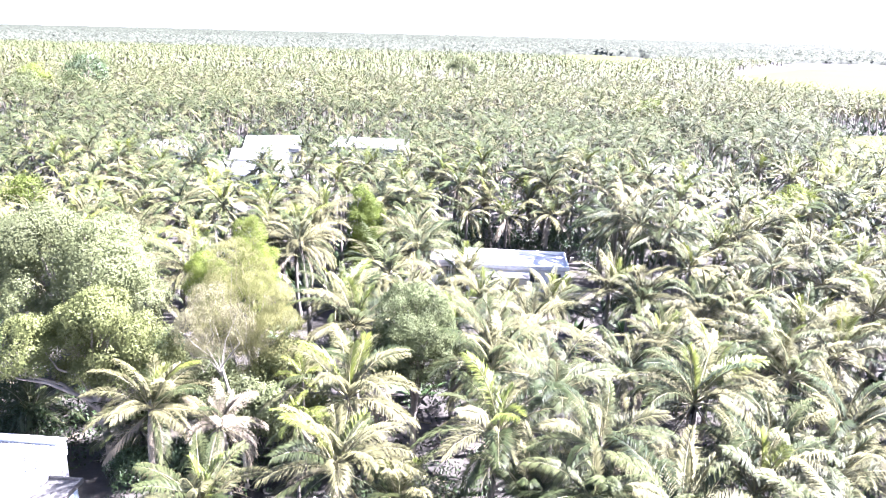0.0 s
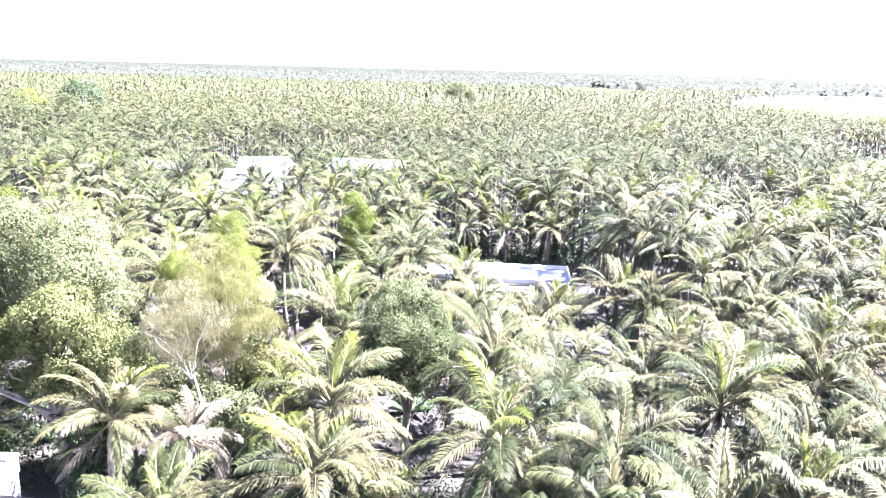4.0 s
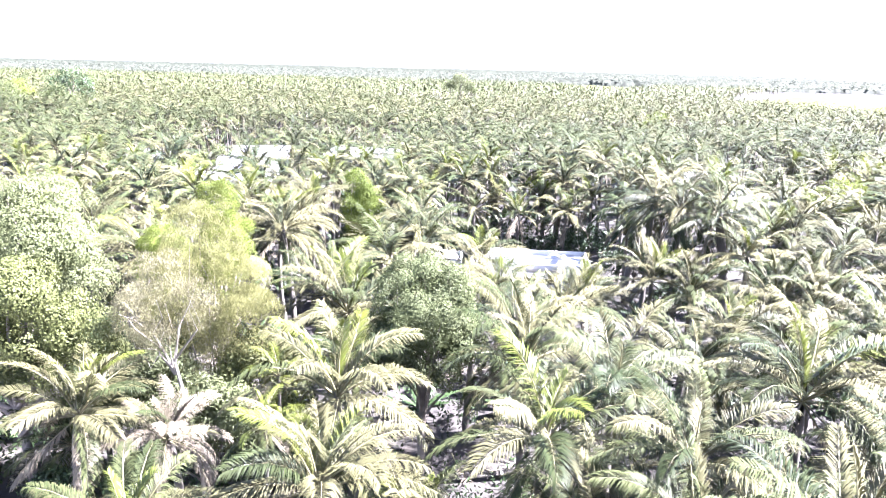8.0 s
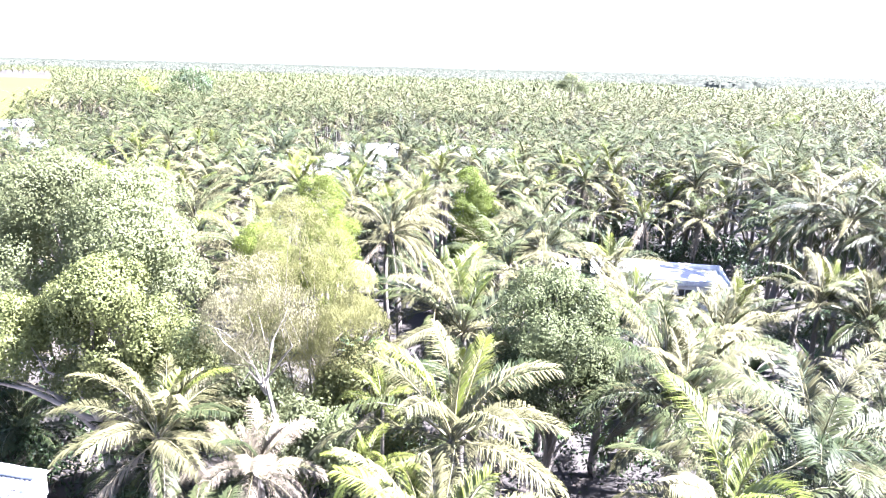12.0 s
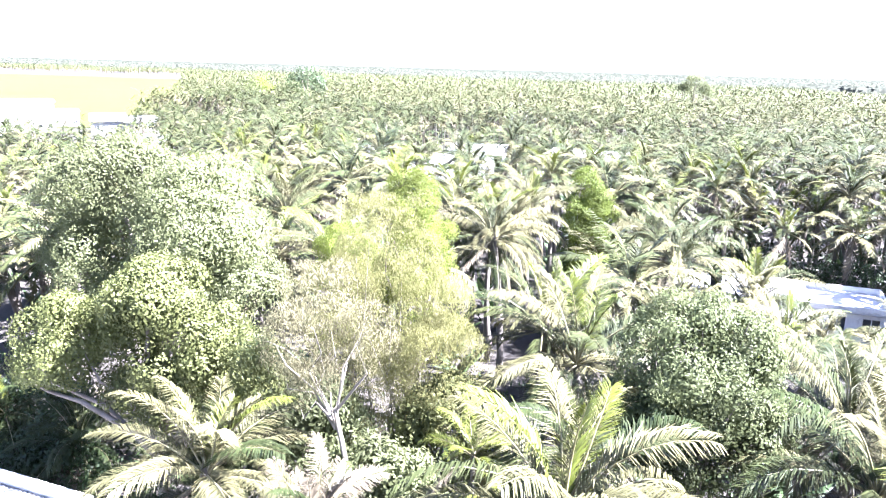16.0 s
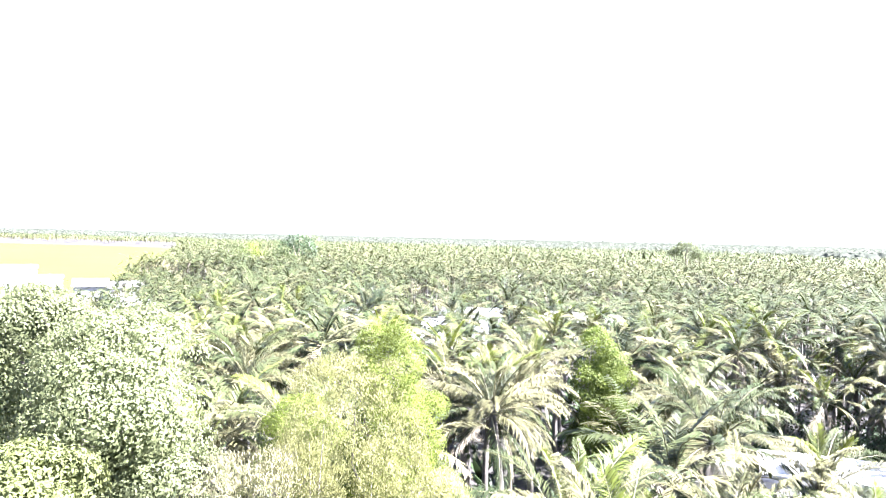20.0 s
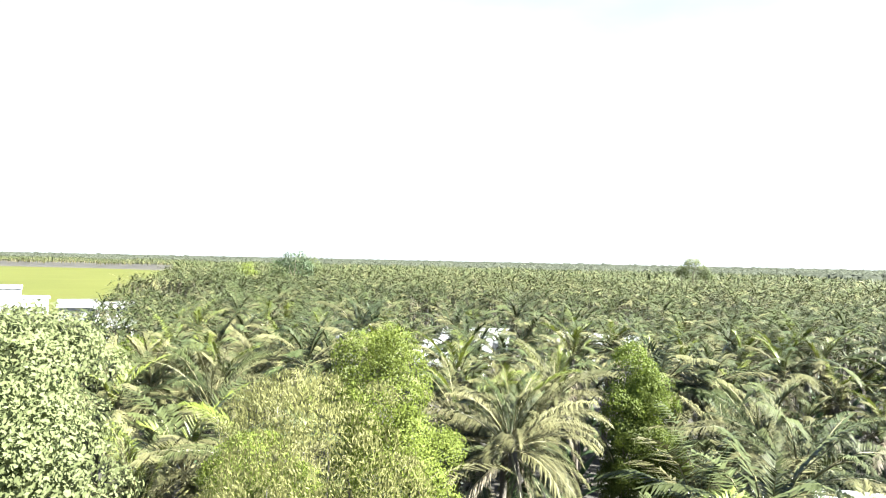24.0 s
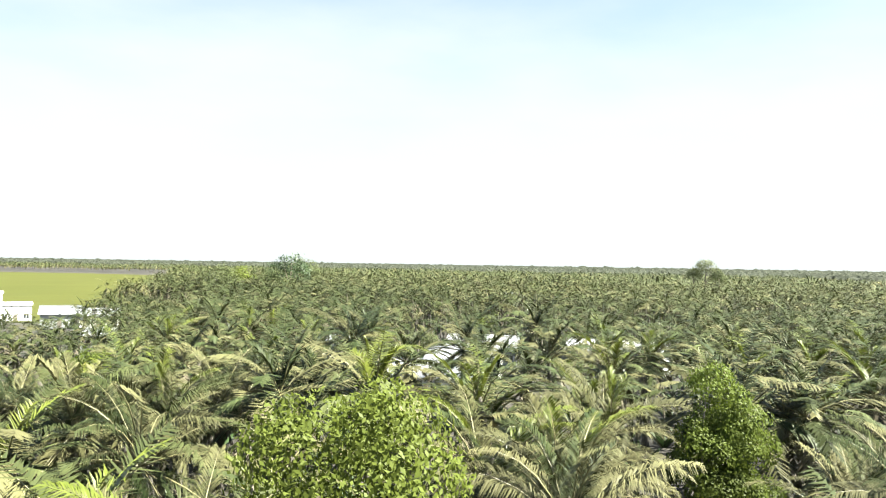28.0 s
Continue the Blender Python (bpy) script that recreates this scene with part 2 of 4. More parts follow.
def part_bm(name, bm, mat, parent, label=""):
    me = bpy.data.meshes.new(name)
    bm.to_mesh(me); bm.free()
    me.materials.append(mat)
    return part(name, me, parent, label)


# ---- palms ----
def frond(rng, length, elev, droop, pairs, leaf_len, width, mat, segs=2, rib_sides=3, rib_steps=7, hang=0.9):
    """One pinnate frond along +x: an arching rib with fine leaflets swept forward and hanging at their tips."""
    n = 24
    s = np.linspace(0, 1, n)
    ang = np.radians(elev - droop * s ** 1.7)
    step = length / (n - 1)
    px = np.concatenate([[0], np.cumsum(np.cos(ang[:-1]) * step)])
    pz = np.concatenate([[0], np.cumsum(np.sin(ang[:-1]) * step)])
    py = rng.uniform(-0.35, 0.35) * (s ** 2) * length * 0.4
    out = []
    if rib_sides:
        k = np.linspace(0, n - 1, rib_steps).astype(int)
        out.append(tube(list(zip(px[k], py[k], pz[k])), [0.05 * (1 - 0.88 * q / (n - 1)) for q in k], rib_sides, 4))
    vs, ts = [], []
    twist, wave, phase = rng.uniform(-0.3, 0.3), rng.uniform(0.35, 0.8), rng.uniform(0, 6)
    sweep = rng.uniform(0.42, 0.75)
    for side in (-1, 1):
        for j in range(pairs):
            u = 0.15 + 0.85 * (j + rng.uniform(0, 1)) / pairs
            if rng.random() < 0.06:
                continue
            x, y, z, a = (np.interp(u, s, q) for q in (px, py, pz, ang))
            tan = np.array([math.cos(a), 0.0, math.sin(a)])
            up = np.array([-math.sin(a), 0.0, math.cos(a)])
            ll = leaf_len * (math.sin(math.pi * (0.2 + 0.72 * (u - 0.15) / 0.85)) ** 0.6) * rng.uniform(0.85, 1.12)
            tuft = 0.09 * math.sin(j * wave + phase + side)
            d1 = np.array([0, side, 0]) * 0.7 + tan * (sweep + 0.3 * u + tuft + rng.uniform(-0.08, 0.08)) + up * (0.3 + side * twist + tuft + rng.uniform(-0.12, 0.12))
            d1 /= np.linalg.norm(d1)
            d2 = d1 + np.array([0, 0, -1.0]) * (hang * (0.75 + 0.5 * u) + rng.uniform(-0.12, 0.15)) + np.array([rng.uniform(-0.06, 0.06), rng.uniform(-0.06, 0.06), 0])
            d2 /= np.linalg.norm(d2)
            base = np.array([x, y, z])
            mid = base + d1 * ll * 0.45
            tip = mid + d2 * ll * 0.55
            w = np.cross(d1, np.array([rng.uniform(-0.25, 0.25), rng.uniform(-0.25, 0.25), 1.0]))
            w *= width * 0.5 / (np.linalg.norm(w) + 1e-6)
            at = len(vs)
            if segs == 2:
                vs += [base, mid - w, tip, mid + w]
                ts += [(at, at + 1, at + 3), (at + 1, at + 2, at + 3)]
            else:
                vs += [base - w, base + w, base + (d1 * 0.5 + d2 * 0.5) * ll]
                ts += [(at, at + 1, at + 2)]
    out.append((np.array(vs), np.array(ts), np.full(len(ts), mat)))
    return join(out)


def blade(rng, length, elev, droop, width, mat, steps=3):
    """A frond seen from afar: an arching strip folded along its rib, with hanging sides."""
    vs, ts = [], []
    x = z = 0.0
    for k in range(steps + 1):
        u = k / steps
        a = math.radians(elev - droop * u ** 1.3)
        w = width * math.sin(math.pi * (0.12 + 0.82 * u))
        vs += [(x, -w, z - w * 0.75), (x, 0, z), (x, w, z - w * 0.75)]
        x += math.cos(a) * length / steps
        z += math.sin(a) * length / steps
    for k in range(steps):
        for q in (0, 1):
            a = 3 * k + q
            ts += [(a, a + 1, a + 4), (a, a + 4, a + 3)]
    return np.array(vs), np.array(ts), np.full(len(ts), mat)


def arch(e):
    """How far a frond bends over, by its lift at the base."""
    return float(np.interp(e, [-60, -30, -8, 10, 38, 66, 84], [22, 36, 52, 66, 74, 58, 28]))


def frond_plan(rng, n, tone=0.5, mature=0.0):
    """Azimuth, lift, material and age for the n fronds of a crown, young in the middle to old below."""
    rows, az, young = [], rng.uniform(0, 6.28), rng.random() < 0.45
    for k in range(n):
        az += 2.39996 + rng.uniform(-0.3, 0.3)
        u = k / (n - 1)
        elev = 86 - 12 * mature - (102 + 26 * mature) * u ** (1.15 - 0.2 * mature) + rng.uniform(-9, 9)
        mat = (2 if young and mature < 0.55 else 0) if u < 0.1 else (0 if rng.random() < tone else 1)
        if u > 0.8 and rng.random() < 0.55:
            mat, elev = (3 if rng.random() < 0.6 else 1), elev - rng.uniform(10, 40)
        rows.append((az, elev, mat, u))
    return rows


rng = np.random.default_rng(7)
ELEVS = [82, 68, 54, 40, 26, 12, -8, -45]
FRONDS = {}
for e_i, e in enumerate(ELEVS):
    for mat in range(4):
        for var in range(3):
            if mat == 2 and e < 30:
                continue
            v = frond(rng, 4.1 if e < 75 else 3.1, e, arch(e) + rng.uniform(-12, 12), 96, 0.95 if e < 75 else 0.7, 0.039, mat, hang=rng.uniform(0.5, 1.2) if e < 75 else 0.3)
            FRONDS[e_i, mat, var] = mesh_of("frond", *v[:2], FROND_MATS, v[2])


def trunk_mesh(r, bend, sides=8, rings=14):
    """A leaning ringed palm trunk, one metre high, to be scaled to its height."""
    pts, rad = [], []
    for k in range(rings + 1):
        u = k / rings
        pts.append((bend * u * u, 0.4 * bend * math.sin(2.5 * u), u))
        rad.append(r * (1.35 - 0.5 * u + (0.35 * (1 - u) ** 6)) * (1.06 if k % 2 else 0.97))
    v, t, i = tube(pts, rad, sides)
    return mesh_of("trunk", v, t, [BARK], i, True)


TRUNKS = [trunk_mesh(0.15, b) for b in (0.0, 0.35, 0.8, 1.3)]


def crown_piece(rng, n, pairs, leaf_len, width, segs, rib, far=0, tone=0.55, mature=0.6):
    rows = []
    for az, e, mat, u in frond_plan(rng, n, tone, mature):
        length = (4.1 if u > 0.06 else 2.7) * rng.uniform(0.9, 1.08)
        droop = arch(e) + rng.uniform(-8, 8)
        if far:
            f = blade(rng, length, min(e, 70), droop, 0.4 if u > 0.06 else 0.22, 0 if mat == 2 else mat, far)
        else:
            f = frond(rng, length, e, droop, pairs, leaf_len if u > 0.06 else leaf_len * 0.7, width, mat, segs, rib, 3, rng.uniform(0.7, 1.3) if u > 0.06 else 0.3)
        rows.append(turned(f, az))
    return join(rows)


CROWNS = []
for k in range(8):
    v, t, i = crown_piece(rng, 23, 34, 1.0, 0.125, 1, 3, mature=0.45)
    CROWNS.append(mesh_of("crown", v, t, FROND_MATS, i))


def palm(x, y, h, detailed, tone, rng, size=1.0, name="coconut_palm", label="", count=26, dry=0.0, young=0.0, slim=1.0):
    """A palm whose crown heart is h metres up. tone: share of dark fronds; dry, young: shares of withered and of fresh ones."""
    label = label or ("low young coconut palm with upright fronds" if h < 6.6 else "tall coconut palm with arching and hanging fronds" if h > 10 else "coconut palm with arching grey-green fronds in a dense grove")
    top = tagged(new(name), label, "palm tree", "coconut palms of the grove" if name == "coconut_palm" else "areca palms")
    kind, turn = (int(rng.integers(0, 4)) if slim == 1.0 else 0), rng.uniform(0, 360)
    part("trunk", TRUNKS[kind], top, "", pose(0, 0, 0, 0, 0, turn) @ Matrix.Diagonal((slim, slim, h, 1)))
    b = (0.0, 0.35, 0.8, 1.3)[kind]
    heart = pose(0, 0, 0, 0, 0, turn) @ Vector((b, 0.4 * b * math.sin(2.5), h - 0.05))
    top.location = (x - heart.x, y - heart.y, 0)
    if not detailed:
        part("crown", CROWNS[int(rng.integers(0, 8))], top, "", Matrix.Translation(heart) @ pose(0, 0, 0, rng.uniform(-7, 7), rng.uniform(0, 12), 0) @ pose(0, 0, 0, 0, 0, rng.uniform(0, 360)) @ Matrix.Diagonal((size, size, size, 1)))
        return top
    wind = pose(0, 0, 0, rng.uniform(-7, 7), rng.uniform(0, 12), 0)
    for az, e, mat, u in frond_plan(rng, count, 0.5, min(0.85, max(0.0, 0.3 * (h - 7.6)))):
        if mat in (0, 1):
            mat = 0 if rng.random() < tone else 1
        e_i = min(range(8), key=lambda q: abs(ELEVS[q] - e))
        if mat == 2:
            e_i = min(e_i, 1)
        if rng.random() < dry:
            mat = 3
        if rng.random() < young and e > 15:
            mat, e_i = 2, min(e_i, 3)
        k = size * rng.uniform(0.9, 1.08)
        part("frond", FRONDS[e_i, mat, int(rng.integers(0, 3))], top, "dry withered frond" if mat == 3 else "",
             Matrix.Translation(heart) @ wind @ pose(0, 0, 0, 0, 0, math.degrees(az)) @ pose(0, 0, 0, rng.uniform(-14, 14), ELEVS[e_i] - e, 0) @ Matrix.Diagonal((k, k, k, 1)))
    return top


# ---- broadleaf trees ----
def leaf_cloud(rng, lobes, count, size, slim, cluster, hang=0.0, clump=1.05):
    """Leaves in tufts over billowing clumps that cover several lobes; returns the piece and the tuft centres."""
    area = np.array([a * b + b * c + a * c for _, _, _, a, b, c in lobes])
    n_c = int(max(len(lobes), area.sum() * 1.25 / clump ** 2))
    pick = rng.choice(len(lobes), n_c, p=area / area.sum())
    w = rng.normal(size=(n_c, 3))
    w /= np.linalg.norm(w, axis=1)[:, None]
    w[:, 2] = np.where(w[:, 2] < -0.55, -w[:, 2], w[:, 2])
    L = np.array(lobes)[pick]
    deep = np.where(rng.random(n_c) < 0.2, rng.uniform(0.35, 0.7, n_c), rng.uniform(0.80, 0.98, n_c))
    r = clump * rng.uniform(0.55, 1.35, n_c)
    r = np.minimum(r, 0.55 * L[:, 3:].min(axis=1))
    mids = L[:, :3] + w * np.maximum(L[:, 3:] - r[:, None] * 0.8, 0.1) * deep[:, None]
    weight = r ** 2
    own = rng.choice(n_c, count, p=weight / weight.sum())
    ways = rng.normal(size=(count, 3)) + w[own] * 0.9 + np.array([0, 0, 0.35])
    ways /= np.linalg.norm(ways, axis=1)[:, None]
    tufts = mids[own] + ways * (r[own] * rng.uniform(0.72, 1.05, count))[:, None]
    n = count * cluster
    c = np.repeat(tufts, cluster, axis=0)
    out = np.repeat(ways, cluster, axis=0)
    spread = 1.3 * size
    stray = rng.normal(size=(n, 3)) * spread
    c = c + stray - 0.72 * np.sum(stray * out, axis=1)[:, None] * out
    d = rng.normal(size=(n, 3))
    d -= 0.92 * np.sum(d * out, axis=1)[:, None] * out
    d[:, 2] -= 0.45 + 2.5 * hang
    d /= np.linalg.norm(d, axis=1)[:, None]
    ref = out + np.array([0.1, 0, 0.35]) + rng.normal(size=(n, 3)) * 0.15
    side = np.cross(d, ref)
    side /= np.linalg.norm(side, axis=1)[:, None] + 1e-9
    nor = np.cross(side, d)
    ln = size * rng.uniform(0.7, 1.3, n)[:, None]
    w = ln * slim * 0.5
    v = np.stack([c, c + d * ln * 0.5 + side * w - nor * ln * 0.06, c + d * ln - nor * ln * 0.12, c + d * ln * 0.5 - side * w - nor * ln * 0.06], axis=1).reshape(-1, 3)
    a = np.arange(n)[:, None] * 4
    t = np.concatenate([a + np.array([0, 1, 2]), a + np.array([0, 2, 3])])
    return (v, t, np.zeros(len(t), int)), tufts


def tree(name, label, category, x, y, lobes, leaf_mat, seed, count=900, size=0.26, slim=0.5, cluster=9, hang=0.0, wood=None, group="", trunk_r=0.24, limbs=12, clump=1.05, lean=None, forked=0.35):
    """A broadleaf tree: trunk, limbs and a crown over lobes given as offsets and radii."""
    rng = np.random.default_rng(seed)
    top = tagged(new(name), label, category, group)
    top.location = (x, y, 0)
    wood = wood or WOOD
    cloud, tufts = leaf_cloud(rng, lobes, count, size, slim, cluster, hang, clump)
    low = min(l[2] - l[5] for l in lobes)
    fork = max(1.2, low + 0.5)
    lean = lean or rng.uniform(-0.4, 0.4, 2)
    pts = [(lean[0] * u * u, lean[1] * u * u, fork * u) for u in (0, 0.06, 0.3, 0.65, 1.0)]
    v, t, i = tube(pts, [trunk_r * q for q in (1.6, 1.15, 1.0, 0.9, 0.8)], 9)
    part("trunk", mesh_of("trunk", v, t, [wood], i, True), top)
    for k in range(limbs):
        end = tufts[int(rng.integers(0, len(tufts)))]
        a = np.array(pts[-1]) - np.array([0, 0, rng.uniform(0, forked) * fork])
        m1 = a + (end - a) * 0.4 + np.array([0, 0, 0.35]) + rng.normal(size=3) * 0.25
        m2 = a + (end - a) * 0.75 + rng.normal(size=3) * 0.25
        v, t, i = tube([a, m1, m2, end], [trunk_r * q for q in (0.55, 0.36, 0.2, 0.05)], 6)
        part("limb", mesh_of("limb", v, t, [wood], i, True), top)
    part("crown", mesh_of("crown", *cloud[:2], [leaf_mat]), top)
    return top


# ---- ground and fields ----
def in_poly(poly, x, y):
    inside, j = False, len(poly) - 1
    for i in range(len(poly)):
        (xi, yi), (xj, yj) = poly[i], poly[j]
        if (yi > y) != (yj > y) and x < (xj - xi) * (y - yi) / (yj - yi) + xi:
            inside = not inside
        j = i
    return inside


def sheet(name, poly, z, mat, label, category):
    bm = bmesh.new()
    top = [bm.verts.new((x, y, z)) for x, y in poly]
    low = [bm.verts.new((x, y, z - 0.3)) for x, y in poly]
    bm.faces.new(top)
    for k in range(len(poly)):
        q = (k + 1) % len(poly)
        bm.faces.new((top[k], low[k], low[q], top[q]))
    bmesh.ops.recalc_face_normals(bm, faces=bm.faces)
    me = bpy.data.meshes.new(name)
    bm.to_mesh(me); bm.free()
    me.materials.append(mat)
    return tagged(new(name, me), label, category, kind="structure")


n_g = 65
gx = np.sign(np.linspace(-1, 1, n_g)) * np.abs(np.linspace(-1, 1, n_g)) ** 2.2 * 4800
gv = np.array([(x, y + 60, 0.12 * math.sin(x * 0.21) * math.sin(y * 0.17) if max(abs(x), abs(y)) < 120 else 0.0) for x in gx for y in gx])
ga = np.array([i * n_g + j for i in range(n_g - 1) for j in range(n_g - 1)])
gt = np.concatenate([np.stack([ga, ga + n_g, ga + n_g + 1], 1), np.stack([ga, ga + n_g + 1, ga + 1], 1)])
tagged(new("ground", mesh_of("ground", gv, gt, [SOIL])), "flat brown grove soil, darkened for palm shade, with dry litter reaching the horizon", "ground", kind="structure")

FIELDS = [
    ("field_east_far", [(121, 330), (116, 400), (173, 590), (278, 760), (470, 900), (740, 760), (640, 330), (300, 250), (142, 284)]),
    ("field_east_near", [(64, 136), (63, 152), (86, 210), (98, 224), (150, 246), (240, 230), (190, 130), (110, 118), (70, 124)]),
    ("field_north_east", [(60, 600), (47, 715), (64, 1074), (120, 1130), (182, 979), (120, 610)]),
    ("field_west", [(-178, 168), (-160, 182), (-176, 208), (-212, 262), (-254, 316), (-416, 503), (-519, 633), (-640, 640), (-900, 560), (-1000, 400), (-430, 120), (-300, 150)]),
]
CLEAR = [  # open plots with no tall palms
    [(-108, 128), (-140, 160), (-152, 182), (-185, 190), (-235, 205), (-215, 150), (-165, 138), (-118, 126)],
    [(-3.6, 62), (-4.6, 82.5), (10.5, 82.8), (8.9, 62)],
    [(-11.8, 49.5), (-13.4, 63.6), (-7.2, 63.6), (-8.4, 49.5)],
    [(-33.4, 35.6), (-34.0, 50.3), (-9.0, 51.5), (-8.0, 36.4)],
    [(-41.5, 20.0), (-39.4, 35.9), (9.6, 37.4), (8.5, 20.0)],
    [(-40, 99), (-54, 148), (-35, 152), (-18, 152), (-16, 132), (-32, 123), (-30, 99)],
]
LOW_ROWS = [(-36.8, 62.3), (-76, 113), (-112, 165), (-150, 190), (-250, 205), (-272, 110), (-126, 66), (-85, 38)]  # young palms before the village
for f_name, poly in FIELDS:
    sheet(f_name, poly, 0.35, RICE, "flat yellow-green rice field between coconut groves", "field")


# ---- buildings ----
def boxes(rows, bevel=0.0):
    bm = bmesh.new()
    for x0, y0, z0, x1, y1, z1 in rows:
        made = bmesh.ops.create_cube(bm, size=1)["verts"]
        bmesh.ops.scale(bm, vec=(x1 - x0, y1 - y0, z1 - z0), verts=made)
        bmesh.ops.translate(bm, vec=((x0 + x1) / 2, (y0 + y1) / 2, (z0 + z1) / 2), verts=made)
    if bevel:
        bmesh.ops.bevel(bm, geom=list(bm.edges), offset=bevel, segments=1, affect="EDGES")
    return bm


def wall_bm(length, height, thick, holes):
    """One wall along x with openings (x0, x1, z0, z1) cut through."""
    xs = sorted({0.0, length, *[q for h in holes for q in h[:2]]})
    zs = sorted({0.0, height, *[q for h in holes for q in h[2:]]})
    solid = {(i, k) for i in range(len(xs) - 1) for k in range(len(zs) - 1)
             if not any(h[0] <= xs[i] < h[1] and h[2] <= zs[k] < h[3] for h in holes)}
    bm, made = bmesh.new(), {}

    def v(i, y, k):
        if (i, y, k) not in made:
            made[i, y, k] = bm.verts.new((xs[i], y * thick, zs[k]))
        return made[i, y, k]

    for i, k in solid:
        bm.faces.new((v(i, 0, k), v(i + 1, 0, k), v(i + 1, 0, k + 1), v(i, 0, k + 1)))
        bm.faces.new((v(i, 1, k + 1), v(i + 1, 1, k + 1), v(i + 1, 1, k), v(i, 1, k)))
        for (di, dk), (a, b) in (((-1, 0), ((i, k), (i, k + 1))), ((1, 0), ((i + 1, k + 1), (i + 1, k))), ((0, -1), ((i + 1, k), (i, k))), ((0, 1), ((i, k + 1), (i + 1, k + 1)))):
            if (i + di, k + dk) not in solid:
                bm.faces.new((v(a[0], 0, a[1]), v(b[0], 0, b[1]), v(b[0], 1, b[1]), v(a[0], 1, a[1])))
    return bm


def corrugated(width, depth, pitch=0.22, amp=0.035, thick=0.012):
    """A corrugated sheet: ridges run along y."""
    n = max(4, int(width / pitch * 4))
    xs = np.linspace(0, width, n + 1)
    zs = amp * np.sin(xs / pitch * 2 * math.pi)
    v = np.array([(x, y, z - d) for d in (0, thick) for y in (0, depth) for x, z in zip(xs, zs)])
    m = n + 1
    t = []
    for k in range(n):
        t += [(k, k + 1, k + 1 + m), (k, k + 1 + m, k + m)]
        a = 2 * m + k
        t += [(a + 1, a, a + m), (a + 1, a + m, a + 1 + m)]
        t += [(k + 1, k, a), (k + 1, a, a + 1), (k + m, k + 1 + m, a + 1 + m), (k + m, a + 1 + m, a + m)]
    return mesh_of("roof_sheet", v, np.array(t), [METAL_ROOF])


